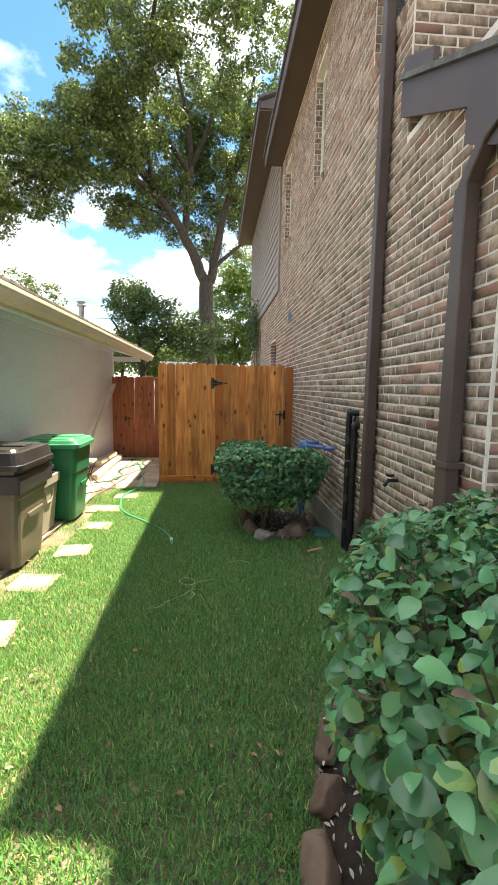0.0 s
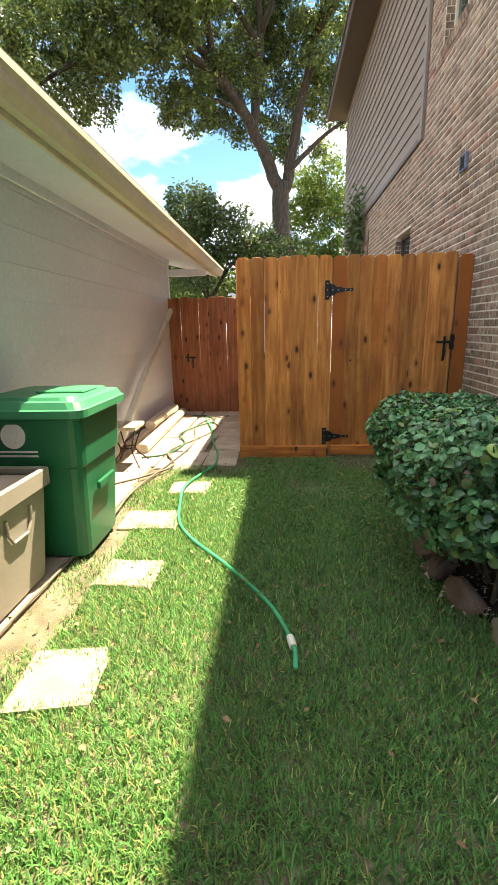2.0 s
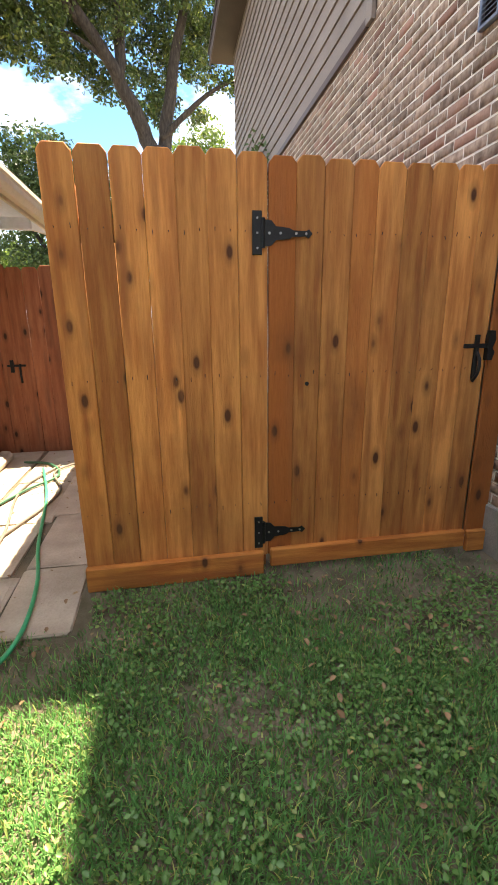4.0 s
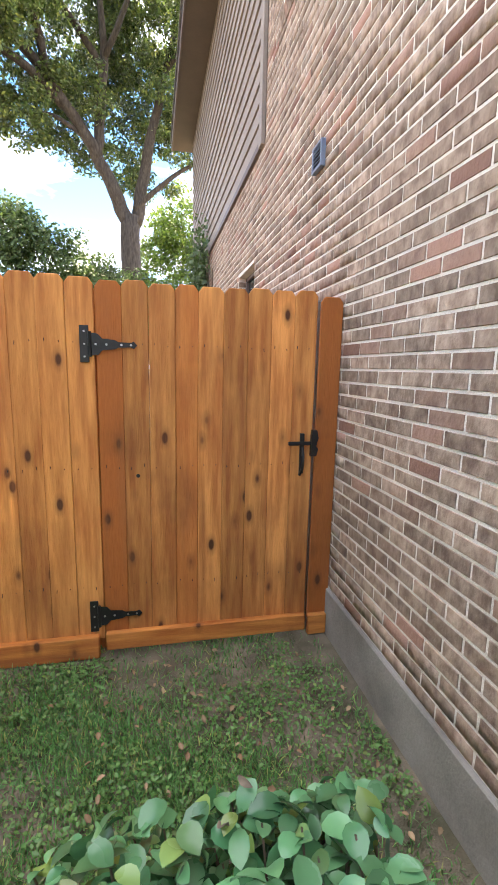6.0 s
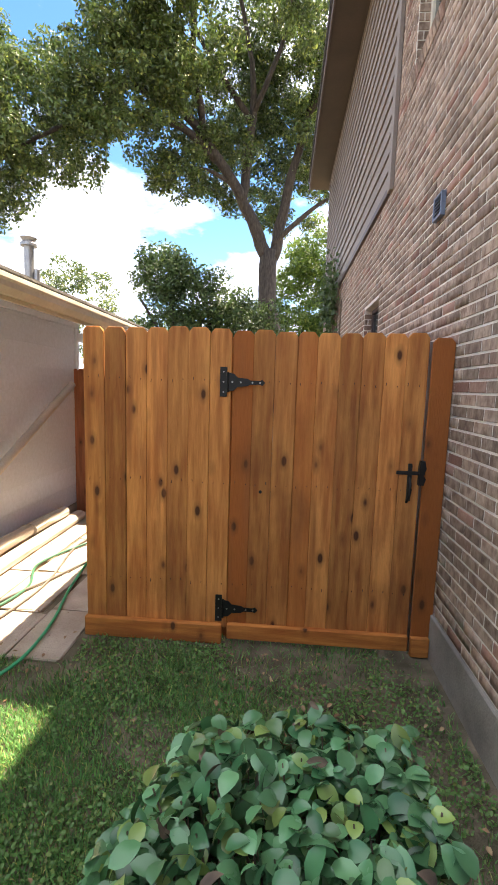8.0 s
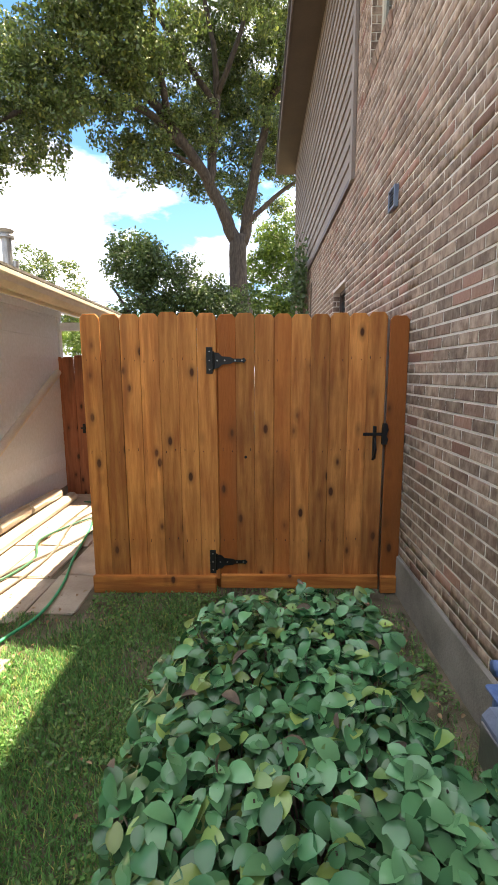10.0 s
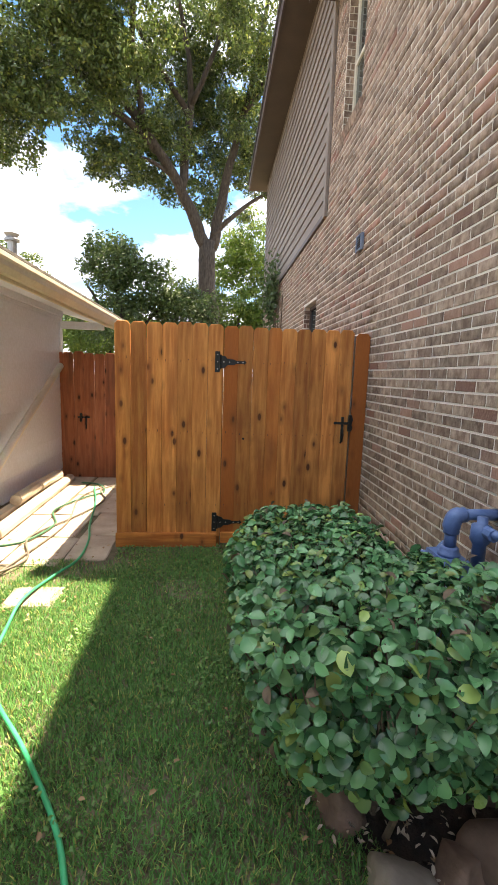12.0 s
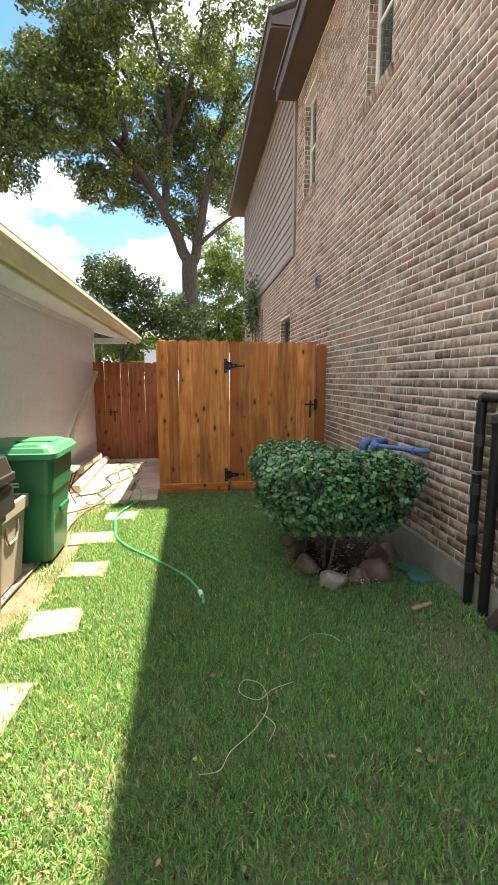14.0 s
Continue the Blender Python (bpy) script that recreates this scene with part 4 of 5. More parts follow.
# ---- rocks ----
def rock(x, y, r, h, mat=ROCK, turn=0.0, long=1.0):
    b = bmesh.new()
    bmesh.ops.create_icosphere(b, subdivisions=3, radius=1.0)
    s = Vector((random.uniform(0, 90), random.uniform(0, 90), 3))
    cuts = [(Vector((random.gauss(0, 1), random.gauss(0, 1), random.gauss(.2, 1))).normalized(), random.uniform(.52, .80)) for k in range(14)]
    for v in b.verts:
        q = v.co.copy()
        for c, lim in cuts:
            over = q.dot(c) - lim
            if over > 0:
                q -= c * over
        d = 1 + .12 * noise.noise(q * 1.3 + s) + .05 * noise.noise(q * 4 + s) + .02 * noise.noise(q * 11 + s)
        v.co = Vector((q.x * r * d * 1.05, q.y * r * long * d * 1.05, q.z * h * d * 1.1))
    bmesh.ops.transform(b, matrix=pose(x, y, h * .45, random.uniform(-8, 8), random.uniform(-8, 8), turn), verts=b.verts)
    return whole("rock", b, mat, "pale flat-topped field stone edging the bed" if mat is PALEROCK else "brown field stone edging the soil bed", "rock", "bed edging rocks", smooth=True)


for q in ((.36, 5.22, .09, .09), (.37, 5.02, .10, .10), (.40, 4.80, .10, .10, ROCK, 40, 1.3), (.50, 4.47, .13, .10, PALEROCK, 20), (.73, 4.54, .10, .085), (.90, 4.58, .13, .11, ROCK, 70, 1.2), (1.08, 4.83, .12, .11), (.98, 4.80, .10, .14),
          (.60, 1.95, .075, .09, ROCK, -20, 1.3), (.52, 1.72, .08, .10, ROCK, -15, 1.3), (.44, 1.49, .075, .09, ROCK, -20, 1.4), (.36, 1.25, .08, .09, ROCK, -15, 1.5), (.30, .98, .08, .09, ROCK, 0, 1.5), (.27, .68, .08, .09, ROCK, 0, 1.5)):
    rock(*q)
whole("broken_brick", box(-.075, .075, -.018, .018, .01, .03, .006, None, pose(.97, 4.05, .03, 0, -9, 8)), DRYLEAF, "flat scrap of pale wood on the lawn", "scrap")

# ---- shrubs ----
LEAF_SHAPE = None


def shrub(name, label, cx, cy, rx, ry, z0, z1, count, power=3.0, taper=.28, near=None, shear=0.0, leaf=.055):
    """A clipped shrub: stems, twigs, and leaves in layers close under a superellipse shell; the leaves of one stretch are parts."""
    global LEAF_SHAPE
    t = thing(name, label, "shrub", "clipped shrubs", at=(cx, cy, 0))
    h = (z1 - z0) / 2
    d = RNG.normal(0, 1, (count * 3, 3))
    d[:, 2] += .35
    d /= np.linalg.norm(d, axis=1)[:, None]
    k = 1 / (np.abs(d) ** power).sum(1) ** (1 / power)
    u = d * k[:, None]
    depth = 1.04 - np.abs(RNG.normal(0, .17, len(u)))
    p = u * depth[:, None]
    zz = (p[:, 2] + 1) / 2
    lump = np.array([1 + .10 * noise.noise(Vector((a * 2.3, b_ * 2.3, c * 2.3 + cx))) for a, b_, c in u])
    s = (1 - taper * (1 - zz) ** 1.3) * lump
    x, y = cx + p[:, 0] * rx * s, cy + p[:, 1] * ry * s
    y = y + shear * (x - cx)
    x = np.where((p[:, 0] > 0) & (p[:, 1] > .05) & (ry < 1), cx + (x - cx) * (1 - .55 * (p[:, 1] - .05)), x)
    if ry < 1:
        x = np.where((y > 4.80) & (x > .64), .64 + (x - .64) * .14, x)
    z = z0 + zz * 2 * h * (lump * .5 + .5)
    z += np.where(zz < .15, RNG.uniform(0, .12, len(z)), 0)
    keep = (x < 1.21) & ~((ry < 1) & (x > .60) & (y > 4.88) & (cy > 3))
    c = np.stack([x, y, z], 1)[keep][:count]
    nrm = (u / np.array([rx, ry, h]))[keep][:count]
    nrm /= np.linalg.norm(nrm, axis=1)[:, None]
    nrm[:, 2] += .7
    v, f = broad_leaves(c, nrm, leaf, leaf * .66, .30, .75)
    sel = np.zeros(len(c), bool)
    cand = np.where((np.abs(c[:, 1] - near) < .35) & (c[:, 2] > z1 - .12))[0][:260]
    sel[cand] = True
    fm = np.repeat(~sel, len(BLADE))
    o = raw_mesh("foliage", v, f[fm], SHRUBLEAF, True)
    o.parent, o.matrix_parent_inverse = t, Matrix.Translation(-t.location)
    tagged(o, "dense oval green leaves, some yellowing", kind="stuff")
    if LEAF_SHAPE is None:
        ribv = [(0, t * .054, d * .054) for t, d in zip(LEAF_T, LEAF_D)]
        sidev = [(q * w * .036, t * .054, d * .054 + w * .036 * .30) for q in (1, -1) for t, d, w in list(zip(LEAF_T, LEAF_D, LEAF_W))[1:5]]
        LEAF_SHAPE = bpy.data.meshes.new("leaf")
        LEAF_SHAPE.from_pydata([tuple(float(c_) for c_ in q) for q in ribv + sidev], [], [tuple(int(i_) for i_ in q) for q in BLADE])
        LEAF_SHAPE.polygons.foreach_set("use_smooth", [True] * len(BLADE))
        LEAF_SHAPE.materials.append(SHRUBLEAF)
    for i in cand:
        lf = new("leaf", LEAF_SHAPE)
        lf.parent = t
        q = (Vector(nrm[i]) + Vector(RNG.normal(0, .55, 3))).to_track_quat("Z", "Y")
        lf.matrix_local = Matrix.LocRotScale(Vector(c[i]) - t.location, q @ Euler((0, 0, random.uniform(0, 6.3))).to_quaternion(), Vector((1, 1, 1)) * random.uniform(.5, .95))
    dead = RNG.choice(len(c), len(c) // 55, replace=False)
    v, f = broad_leaves(c[dead] + nrm[dead] * .012, nrm[dead], .042, .020, .7, 1.1)
    o = raw_mesh("withered_leaves", v, f, TWIG, True)
    o.parent, o.matrix_parent_inverse = t, Matrix.Translation(-t.location)
    tagged(o, "curled brown withered leaves", kind="stuff")
    for k in range(9):
        a, q = random.uniform(1.7, 6.2), random.uniform(.1, .7)
        bx, by = cx + random.uniform(-.12, .12), cy + random.uniform(-.5, .5) * ry
        pts = [(bx, by, .0), (bx + rx * q * .4 * math.cos(a), by + ry * q * .3 * math.sin(a), z0 + .08), (cx + rx * q * math.cos(a), cy + ry * q * math.sin(a), z1 - .10)]
        part("stem", tube(smooth_path(pts, 4), [.014 - .0013 * j for j in range(9)], 6), TWIG, t)
    tw = bmesh.new()
    for i in range(0, len(c), 14):
        a = Vector(c[i])
        n_ = Vector(nrm[i])
        tube([a - n_ * .16 + Vector(RNG.normal(0, .02, 3)), a - n_ * .06 + Vector(RNG.normal(0, .01, 3)), a + n_ * .004], [.0035, .0028, .0018], 4, tw, False)
    part("twiggery", tw, TWIG, t, "thin brown twigs", kind="stuff")
    return t


shrub("shrub", "rounded clipped green shrub with large oval leaves over dark soil", .60, 4.96, .595, .68, .31, .95, 14000, 4.6, .24, near=5.2, leaf=.047)
shrub("hedge", "long clipped green hedge with large oval leaves beside the lawn", .80, .58, .62, .98, .18, 1.32, 15000, 3.4, .50, near=1.1, shear=.38, leaf=.047)

# ---- vine on the far wall ----
vine = thing("vine", "green creeper hanging on the far end of the house wall", "climbing plant", at=(WX - .05, 13.2, 2.5))
vb = bmesh.new()
for k in range(7):
    y0 = 12.4 + k * .28
    tube(smooth_path([(WX - .03, y0, 1.2), (WX - .05, y0 + random.uniform(-.2, .2), 2.4), (WX - .06, y0 + random.uniform(-.3, .2), 3.4 + random.uniform(-.4, .5))], 4), .010, 5, vb)
part("stem", vb, TWIG, vine)
n = 800
c = np.stack([WX - .06 - np.abs(RNG.normal(0, .13, n)), 13.6 + RNG.normal(0, .38, n), 3.35 + RNG.normal(0, .34, n)], 1)
v, f = leaf_cloud(c, np.tile((-1.0, -.3, .3), (n, 1)), .09, .06, .2, .7)
o = raw_mesh("foliage", v, f, DARKLEAF)
o.parent, o.matrix_parent_inverse = vine, Matrix.Translation(-vine.location)
tagged(o, kind="stuff")


# ---- trees ----
def crown(blobs, per, leaf, mat, parent, clump=.55):
    """Domed leaf clumps scattered in ellipsoids, thicker towards their shells, with gaps of sky between the clumps."""
    cs, ns = [], []
    for bx, by, bz, rx, ry, rz, n in blobs:
        d = RNG.normal(0, 1, (n, 3))
        d /= np.linalg.norm(d, axis=1)[:, None]
        r = RNG.uniform(.25, 1.05, n)[:, None] ** .6
        q = d * r * np.array([rx, ry, rz]) + np.array([bx, by, bz])
        for a, dd in zip(q, d):
            size = clump * RNG.uniform(.5, 1.3)
            m = int(per * (size / clump) ** 2 * RNG.uniform(.6, 1.2))
            e = RNG.normal(0, 1, (m, 3)) + np.array([0, 0, .35]) + dd * .3
            e /= np.linalg.norm(e, axis=1)[:, None]
            out = e * (RNG.uniform(.2, 1.0, m) ** .45)[:, None]
            stray = RNG.normal(0, .12, (m, 3)) * size
            cs.append(a + out * size * np.array([1.1, 1.1, .68]) + stray)
            ns.append(e * .9 + np.array([0, 0, .45]))
    c, nrm = np.concatenate(cs), np.concatenate(ns)
    v, f = leaf_cloud(c, nrm, leaf, leaf * .5, .2, .65)
    o = raw_mesh("crown", v, f, mat)
    o.parent, o.matrix_parent_inverse = parent, Matrix.Translation(-parent.location)
    tagged(o, "uneven leafy crown with gaps of sky", kind="stuff")
    return c


def limb(pts, r0, r1, parent, name="limb", sides=10):
    p = smooth_path(pts, 5)
    rad = [r0 + (r1 - r0) * i / (len(p) - 1) for i in range(len(p))]
    for i in range(1, len(p) - 1):
        p[i] += Vector((random.uniform(-1, 1), random.uniform(-1, 1), 0)) * rad[i] * .25
    return part(name, tube(p, rad, sides), BARK, parent, "", True)


oak = thing("oak_tree", "large spreading oak with grey-brown limbs behind the fence", "tree", at=(-.3, 23.5, 0))
limb([(-.2, 23.5, -.1), (-.25, 23.5, .6), (-.35, 23.5, 3.5), (-.5, 23.5, 7.2)], .46, .36, oak, "trunk", 14)
BOUGHS = [
    ([(-.55, 23.5, 6.9), (-1.2, 23.3, 8.2), (-2.0, 23, 9.6), (-3.8, 22, 11.6), (-5.8, 21.4, 12.2), (-8.4, 21, 12.0)], .28, .07),
    ([(-.35, 23.5, 6.9), (.0, 23.5, 8.6), (.4, 23.3, 10.4), (1.1, 23, 13), (1.7, 22.5, 16)], .25, .07),
    ([(-1.6, 23.2, 8.9), (-1.5, 23.4, 10.6), (-1.3, 23.5, 12.6), (-1.5, 23.3, 14.6), (-2.3, 22.5, 17.5)], .20, .06),
    ([(-1.3, 23.5, 12.4), (-.3, 23.2, 14.5), (.3, 23, 17)], .12, .05),
    ([(-1.35, 23.5, 12.0), (-2.8, 22.8, 13.8), (-4.4, 21.5, 16), (-5, 20, 18)], .13, .05),
    ([(-.35, 23.4, 7.4), (.7, 23.2, 8.3), (1.6, 23, 8.9), (2.7, 22.8, 9.3)], .12, .04),
    ([(-2.6, 22.8, 10.3), (-3.8, 21.6, 10.9), (-5.4, 20.8, 10.9), (-7.2, 20.2, 10.6)], .16, .05),
    ([(-6.4, 20.5, 10.8), (-8.6, 20.4, 9.9), (-10.8, 20.6, 8.8)], .10, .03),
    ([(-3.0, 22.5, 10.8), (-3.2, 21, 13), (-2.5, 18.5, 15), (-1.5, 16, 16)], .14, .04),
    ([(.8, 23.1, 12), (2.2, 22, 13.5), (3.2, 21, 14.5)], .10, .04),
    ([(-1.8, 23.1, 9.4), (-3.0, 22.6, 9.9), (-4.3, 22.2, 9.6)], .09, .03),
]
for pts, r0, r1 in BOUGHS:
    limb(pts, r0, r1, oak)
OAK_BLOBS = [
    (-5.2, 20.0, 11.4, 2.3, 2.1, 1.9, 330), (-3.8, 21, 13.0, 1.9, 1.8, 1.4, 170), (-8.4, 20.4, 10.4, 2.5, 2.3, 2.1, 340), (-11, 20.8, 9.2, 2.2, 2.0, 1.8, 170), (-10, 21.6, 12.3, 2.6, 2.4, 1.7, 170),
    (-3.6, 17.5, 13.6, 2.1, 2.2, 1.7, 180), (-1.0, 18, 15.6, 2.8, 2.4, 2.0, 190), (2.0, 20.5, 14.6, 2.6, 2.3, 2.4, 190), (-3.6, 20, 17.6, 2.6, 2.6, 2.2, 120), (.5, 19.5, 19, 3, 3, 2.5, 120),
    (-1.5, 25.4, 13.2, 2.2, 1.3, 1.7, 120), (.7, 25, 11.0, 1.3, 1.0, 1.5, 70), (-.8, 24.8, 16.2, 2.5, 1.6, 1.8, 110), (-3.3, 24.6, 10.4, 1.4, 1.0, .9, 60),
    (1.7, 23, 11.6, 1.6, 1.5, 1.7, 120), (2.5, 22.8, 9.4, 1.1, 1.0, .7, 50), (-4.1, 22.2, 9.6, 1.3, 1.1, .8, 80), (-2.8, 24.8, 13.5, 2.4, 2, 2.0, 130),
    (-.2, 25.5, 11.8, 1.9, 1.5, 2.2, 110), (-.8, 24.6, 16, 2.6, 1.8, 2.0, 120), (.1, 24.6, 8.7, 1.0, 1.0, .8, 34), (-5.4, 22, 13.6, 2.0, 1.8, 1.4, 100), (-2.2, 22.6, 10.9, 1.4, 1.0, .7, 45), (.8, 25, 14.2, 2.0, 1.8, 1.6, 90),
    (-3.4, 23.5, 11.6, 1.3, 1.0, .7, 50), (-1.6, 24.5, 9.4, .8, .8, .5, 20),
]
crown([(*q[:6], int(q[6] * .42)) for q in OAK_BLOBS], 150, .14, OAKLEAF, oak, .44)

small = thing("small_tree", "smaller dense dark green tree beyond the old fence", "tree", at=(-3.0, 18, 0))
limb([(-2.9, 18, -.1), (-2.9, 18, 1.4), (-3.0, 18, 3.0), (-3.2, 18, 4.4)], .14, .06, small, "trunk")
limb([(-2.95, 18, 2.0), (-2.2, 18, 3.2), (-1.4, 18, 3.9)], .07, .03, small)
limb([(-2.95, 18, 2.4), (-3.6, 18, 3.4), (-4.1, 18, 4.2)], .06, .03, small)
crown([(-3.3, 18, 4.8, .9, 1.0, .8, 80), (-2.3, 18, 4.1, 1.3, 1.2, .8, 95), (-1.0, 18.2, 3.4, 1.2, 1.0, .7, 75), (-3.2, 18, 3.2, 1.3, 1.2, .8, 60)], 75, .11, DARKLEAF, small, .36)

for name, label, at, blobs, mat in (
        ("background_tree", "sunlit yellow-green tree behind the oak trunk", (1.2, 31, 0), [(1.0, 31, 5.6, 2.4, 1.6, 2.9, 130), (1.9, 31, 8.8, 1.7, 1.5, 2.0, 50), (3.2, 31, 4.2, 1.6, 1.5, 2.2, 60), (-.6, 32, 3.4, 1.6, 1.2, 1.4, 50)], BRIGHTLEAF),
        ("background_tree", "low bright green tree far beyond the old fence", (-6, 29, 0), [(-6, 29, 3.6, 2.4, 1.6, 1.3, 90), (-3.4, 30, 3.0, 2.0, 1.5, 1.2, 70), (-9, 30, 3.2, 2.0, 1.5, 1.2, 50)], BRIGHTLEAF),
        ("background_tree", "tall sunlit tree far behind the houses", (-14, 34, 0), [(-14, 34, 6.5, 3.5, 2.5, 2.8, 90), (-11, 35, 4.5, 2.5, 2, 1.8, 60)], OAKLEAF)):
    t = thing(name, label, "tree", at=at)
    limb([(at[0], at[1], -.1), (at[0], at[1], 1.5), (at[0] + .1, at[1], blobs[0][2])], .2, .06, t, "trunk")
    crown(blobs, 110, .19, mat, t, .6)
b = box(-3.0, -1.3, 26, 26.1, 0, 2.9)
box(-3.2, -1.1, 25.9, 26.2, 2.9, 3.0, 0, b)
line = thing("power_line", "dark overhead wire on wooden poles far behind the houses", "power line", at=(-12, 40, 0))
part("wire", tube([(-30, 40, 8.2), (-12, 40, 7.2), (9, 40, 8.1)], .02, 5), IRON, line)
for x in (-30, 9):
    part("pole", tube([(x, 40, -.1), (x, 40, 8.6)], [.16, .12], 10), BARK, line)
whole("far_roofline", b, GREYWALL, "pale grey shed roof far beyond the fence", "shed")

# ---- grass, litter ----
n = 400000
gx, gy = RNG.uniform(-1.76, 1.22, n), RNG.uniform(.8, 7.35, n)
patch = np.array([noise.noise(Vector((a * 1.7, b_ * 1.7, 2.0))) for a, b_ in zip(gx[:], gy[:])])
dens = np.clip(.95 + patch * .5, .25, 1)
dens *= np.where(gy > 6.3, np.clip(.30 + (7.0 - gy) * .9 + patch * 1.1, .12, 1), 1)
dens *= np.where((gx > .95) & (gy > 5.3), np.clip(.25 + patch, .08, 1), 1)
dens *= np.where(gx < -1.5, np.clip((gx + 1.76) * 1.6 + patch * .6, 0.02, 1), 1)
keep = RNG.uniform(0, 1, n) < dens
for cx, cy, w, d in ((-1.45, 2.75, .34, .32), (-1.45, 3.50, .34, .30), (-1.35, 4.20, .31, .30), (-1.34, 4.97, .32, .28), (-1.43, 5.68, .38, .3), (-1.27, 6.33, .34, .26)):
    keep &= ~((np.abs(gx - cx + .25 * patch * .2) < w / 2 - .045 + patch * .06) & (np.abs(gy - cy) < d / 2 - .045 + patch * .06))
keep &= ~((((gx - .76) / .37) ** 2 + ((gy - 5.0) / .48) ** 2) < 1 + .5 * patch[:len(gx)])
keep &= ~((((gx - .84) / .46) ** 2 + ((gy - 1.15) / 1.1) ** 2) < 1)
keep &= ~((gx < -.88) & (gy > 6.95))
gx, gy = gx[keep], gy[keep]
n = len(gx)
a = RNG.uniform(0, 2 * np.pi, n)
lean, hh, ww = RNG.uniform(.006, .036, n), RNG.uniform(.012, .040, n), RNG.uniform(.0014, .0032, n)
dx, dy = np.cos(a), np.sin(a)
z0 = bank(gx, gy)
V = np.stack([np.stack([gx - dy * ww, gy + dx * ww, z0], 1), np.stack([gx + dy * ww, gy - dx * ww, z0], 1),
              np.stack([gx + dx * lean * .45 + dy * ww * .8, gy + dy * lean * .45 - dx * ww * .8, z0 + hh * .65], 1),
              np.stack([gx + dx * lean * .45 - dy * ww * .8, gy + dy * lean * .45 + dx * ww * .8, z0 + hh * .65], 1),
              np.stack([gx + dx * lean, gy + dy * lean, z0 + hh], 1)], 1).reshape(-1, 3)
F = (np.arange(n)[:, None, None] * 5 + np.array([[0, 1, 2], [0, 2, 3], [3, 2, 4]])[None]).reshape(-1, 3)
tagged(raw_mesh("grass", V, F, GRASS), "short mown green lawn grass with dry blades", "grass", kind="stuff")

n = 24000
wx, wy = RNG.uniform(-.88, 1.22, n), RNG.uniform(4.6, 7.2, n)
lush = np.array([noise.noise(Vector((a_ * 2.6, b_ * 2.6, 9.0))) for a_, b_ in zip(wx, wy)])
keep = (RNG.uniform(0, 1, n) < np.clip(.35 + lush * 1.8, .03, 1) * np.clip((wy - 4.4) * .8, 0, 1)) & ~((((wx - .76) / .42) ** 2 + ((wy - 5.0) / .52) ** 2) < 1)
wx, wy = wx[keep], wy[keep]
n = len(wx)
v, f = leaf_cloud(np.stack([wx, wy, RNG.uniform(.012, .045, n)], 1), np.tile((0, 0, 1.0), (n, 1)), .018, .013, .25, .5)
tagged(raw_mesh("lawn_weeds", v, f, WEEDLEAF), "low broad-leaved weeds growing through the lawn", "weeds", kind="stuff")

n = 900
ang, rad = RNG.uniform(0, 6.283, n), RNG.uniform(0, 1, n) ** .5
second = RNG.uniform(0, 1, n) < .5
cx_, cy_ = np.where(second, .70, .84), np.where(second, 4.95, 1.15)
chips = np.stack([cx_ + rad * np.cos(ang) * .44, cy_ + rad * np.sin(ang) * np.where(second, .56, 1.1), RNG.uniform(.035, .065, n)], 1)
v, f = leaf_cloud(chips, np.tile((0, 0, 1.0), (n, 1)), .026, .011, .3, .5)
tagged(raw_mesh("mulch_chips", v, f, TIMBER), "pale chips and dead leaves scattered over dark mulch", "mulch", kind="stuff")

n = 330
lx, ly = RNG.uniform(-1.7, 1.2, n), RNG.uniform(.6, 7.2, n)
ex = RNG.uniform(0, 1, n)
lx = np.where(ex < .45, RNG.uniform(.0, 1.2, n), lx)
ly = np.where(ex < .25, RNG.uniform(6.0, 7.2, n), np.where(ex < .45, RNG.uniform(4.2, 5.6, n), ly))
v, f = leaf_cloud(np.stack([lx, ly, RNG.uniform(.03, .05, n)], 1), np.tile((0, 0, 1.0), (n, 1)), .030, .017, .3, .25)
tagged(raw_mesh("leaf_litter", v, f, DRYLEAF), "dry brown fallen leaves scattered on the ground", "leaf litter", kind="stuff")

n = 260
c = np.stack([RNG.uniform(-2.2, -.95, n), RNG.uniform(2.5, 9.7, n), np.full(n, .034)], 1)
v, f = leaf_cloud(c, np.tile((0, 0, 1.0), (n, 1)), .026, .013, .3, .25)
tagged(raw_mesh("paving_litter", v, f, DRYLEAF), "dry leaf scraps scattered over the sunlit paving", "leaf litter", kind="stuff")

# ---- bricks ----
def brick_mesh(l, h, d=.005, e=.002):
    """A brick face, l long in y and h high, proud of the mortar by d towards -x."""
    co = [(0, -l / 2, -h / 2), (0, l / 2, -h / 2), (0, l / 2, h / 2), (0, -l / 2, h / 2), (-d, -l / 2 + e, -h / 2 + e), (-d, l / 2 - e, -h / 2 + e), (-d, l / 2 - e, h / 2 - e), (-d, -l / 2 + e, h / 2 - e)]
    return np.array(co), np.array([(4, 7, 6, 5), (0, 4, 5, 1), (1, 5, 6, 2), (2, 6, 7, 3), (3, 7, 4, 0)])


BRICK_SHAPES = {}


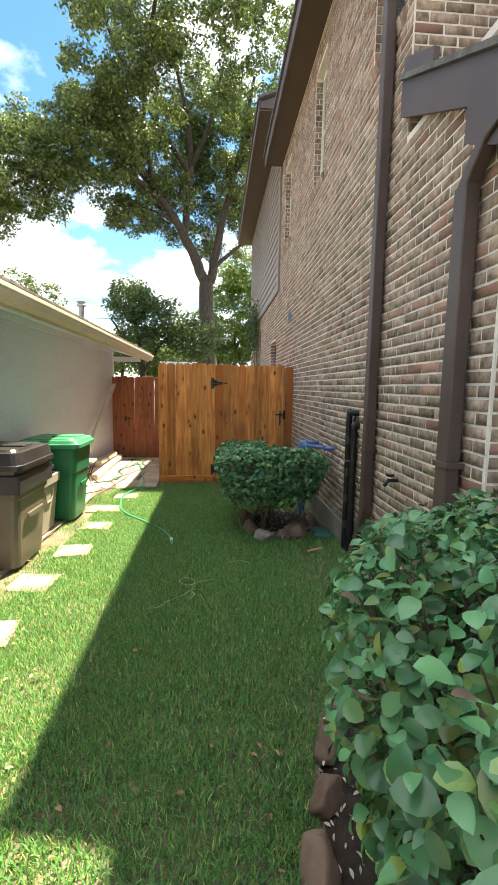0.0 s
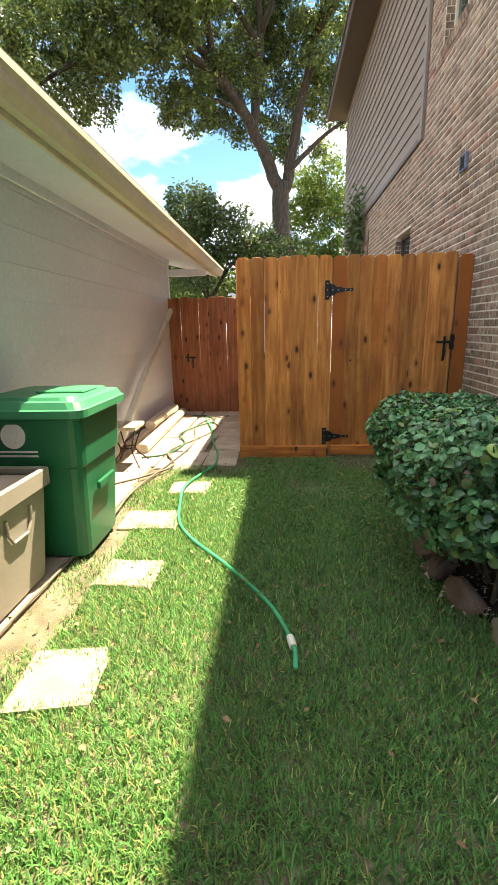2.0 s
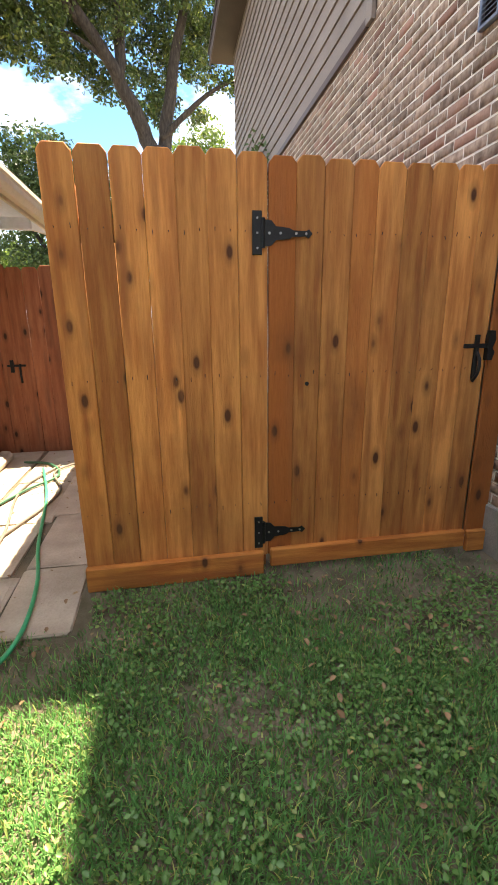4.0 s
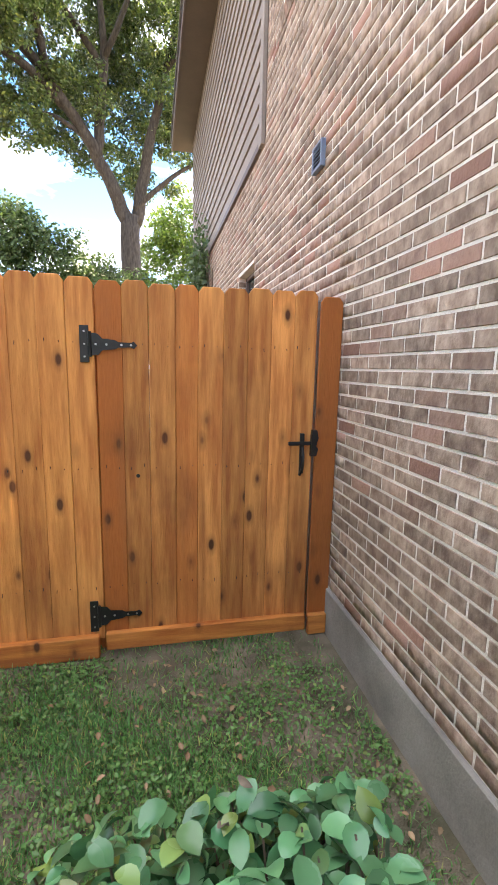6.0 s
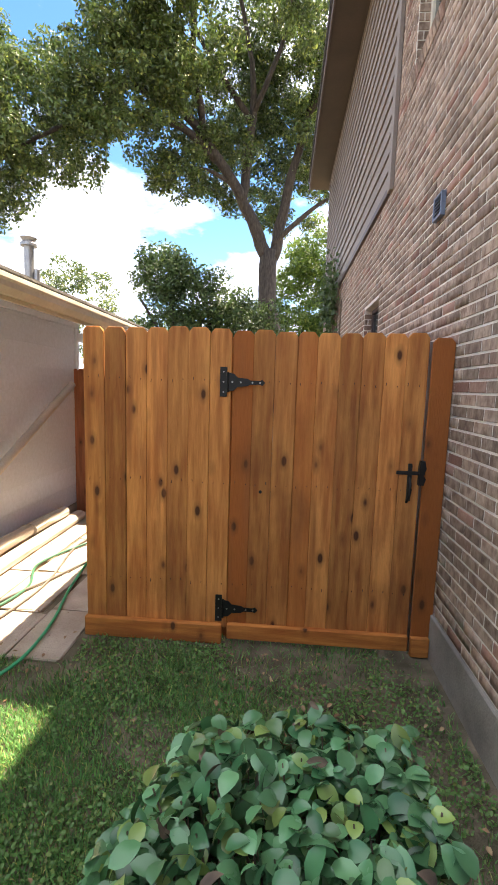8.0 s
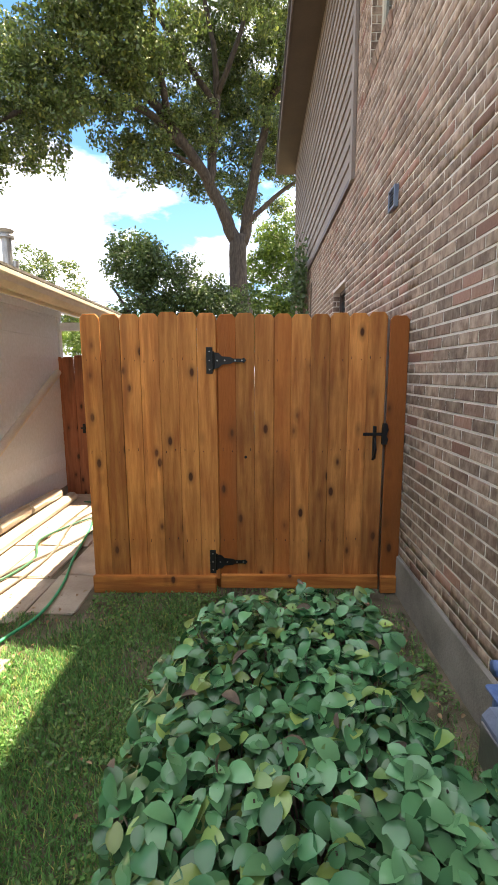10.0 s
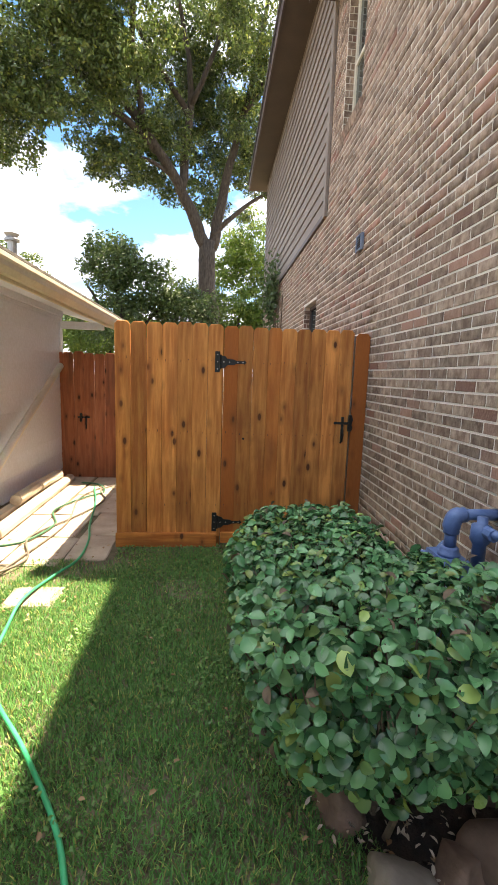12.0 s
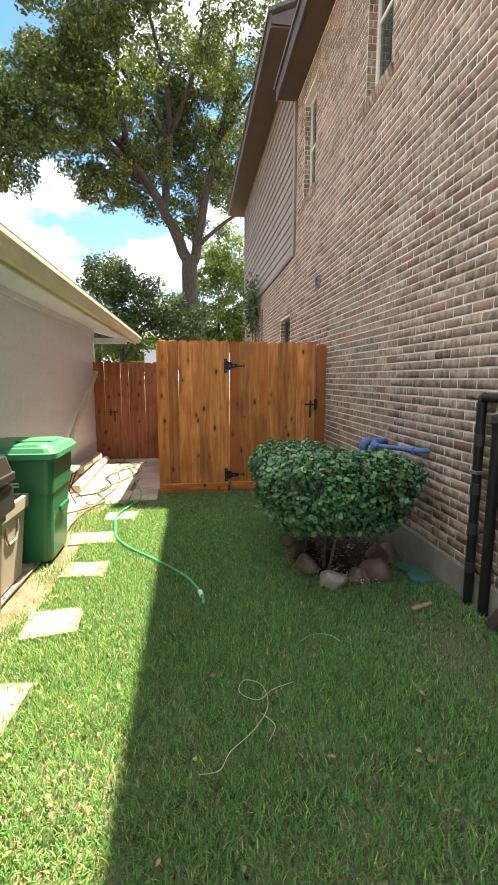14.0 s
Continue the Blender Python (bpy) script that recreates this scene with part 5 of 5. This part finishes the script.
def lay(u0, u1, row, last, openings, turned, parent, pick):
    """Running bond from u0 to u1, from one course to another; bricks for which pick holds are objects, the rest is one mesh."""
    vs, fs, count, made = [], [], 0, 0
    while row <= last:
        z = .28 + row * COURSE
        u = u0 - (PITCH / 2 if row % 2 else 0)
        while u < u1:
            spans = [(max(u, u0), min(u + PITCH, u1))]
            zc = z + COURSE / 2
            for o in openings:
                if o[2] - .06 < zc < o[3]:
                    spans = [s for a, c in spans for s in ((a, min(c, o[0])), (max(a, o[1]), c)) if s[1] > s[0]]
            for a, c in spans:
                l = c - a - JOINT
                if l < .03:
                    continue
                full = abs(l - (PITCH - JOINT)) < .001
                mid = (a + c) / 2
                if full and made < 300 and pick(mid, zc):
                    if "full" not in BRICK_SHAPES:
                        q, g = brick_mesh(PITCH - JOINT, COURSE - JOINT)
                        BRICK_SHAPES["full"] = bpy.data.meshes.new("brick")
                        BRICK_SHAPES["full"].from_pydata([tuple(w) for w in q], [], [tuple(int(i) for i in w) for w in g])
                        BRICK_SHAPES["full"].materials.append(BRICK)
                    ob = new("brick", BRICK_SHAPES["full"])
                    ob.parent = parent
                    ob.location = (WX + .001 + random.uniform(-.001, .001), mid, zc)
                    made += 1
                else:
                    q, g = brick_mesh(l, COURSE - JOINT)
                    q = q + np.array((random.uniform(-.0015, .0015), 0, 0))
                    q = q + RNG.normal(0, .0012, q.shape) * np.array((0, 1, 1))
                    if turned is None:
                        q = q + np.array((WX + .001, mid, zc))
                    else:
                        q = np.stack([mid - q[:, 1], turned + q[:, 0], zc + q[:, 2]], 1)
                    vs.append(q); fs.append(g + count); count += 8
            u += PITCH
        row += 1
    o = raw_mesh("bricks", np.concatenate(vs), np.concatenate(fs), BRICK)
    o.parent = parent
    tagged(o, "courses of brown and grey bricks", kind="stuff")


never = lambda u, z: False
lay(1.985, 16.5, 0, 43, OPEN, None, wall_west, lambda u, z: 5.3 < u < 7.2 and .5 < z < 2.5)
lay(3.13, 16.5, 44, 48, OPEN, None, wall_west, never)
lay(3.13, 9.2, 49, 82, OPEN, None, wall_west, never)
lay(WX + .004, 2.6, 0, 35, [], 1.971, wall_south, never)
lay(WX + .004, 2.6, 40, 82, [], 3.131, wall_south, never)
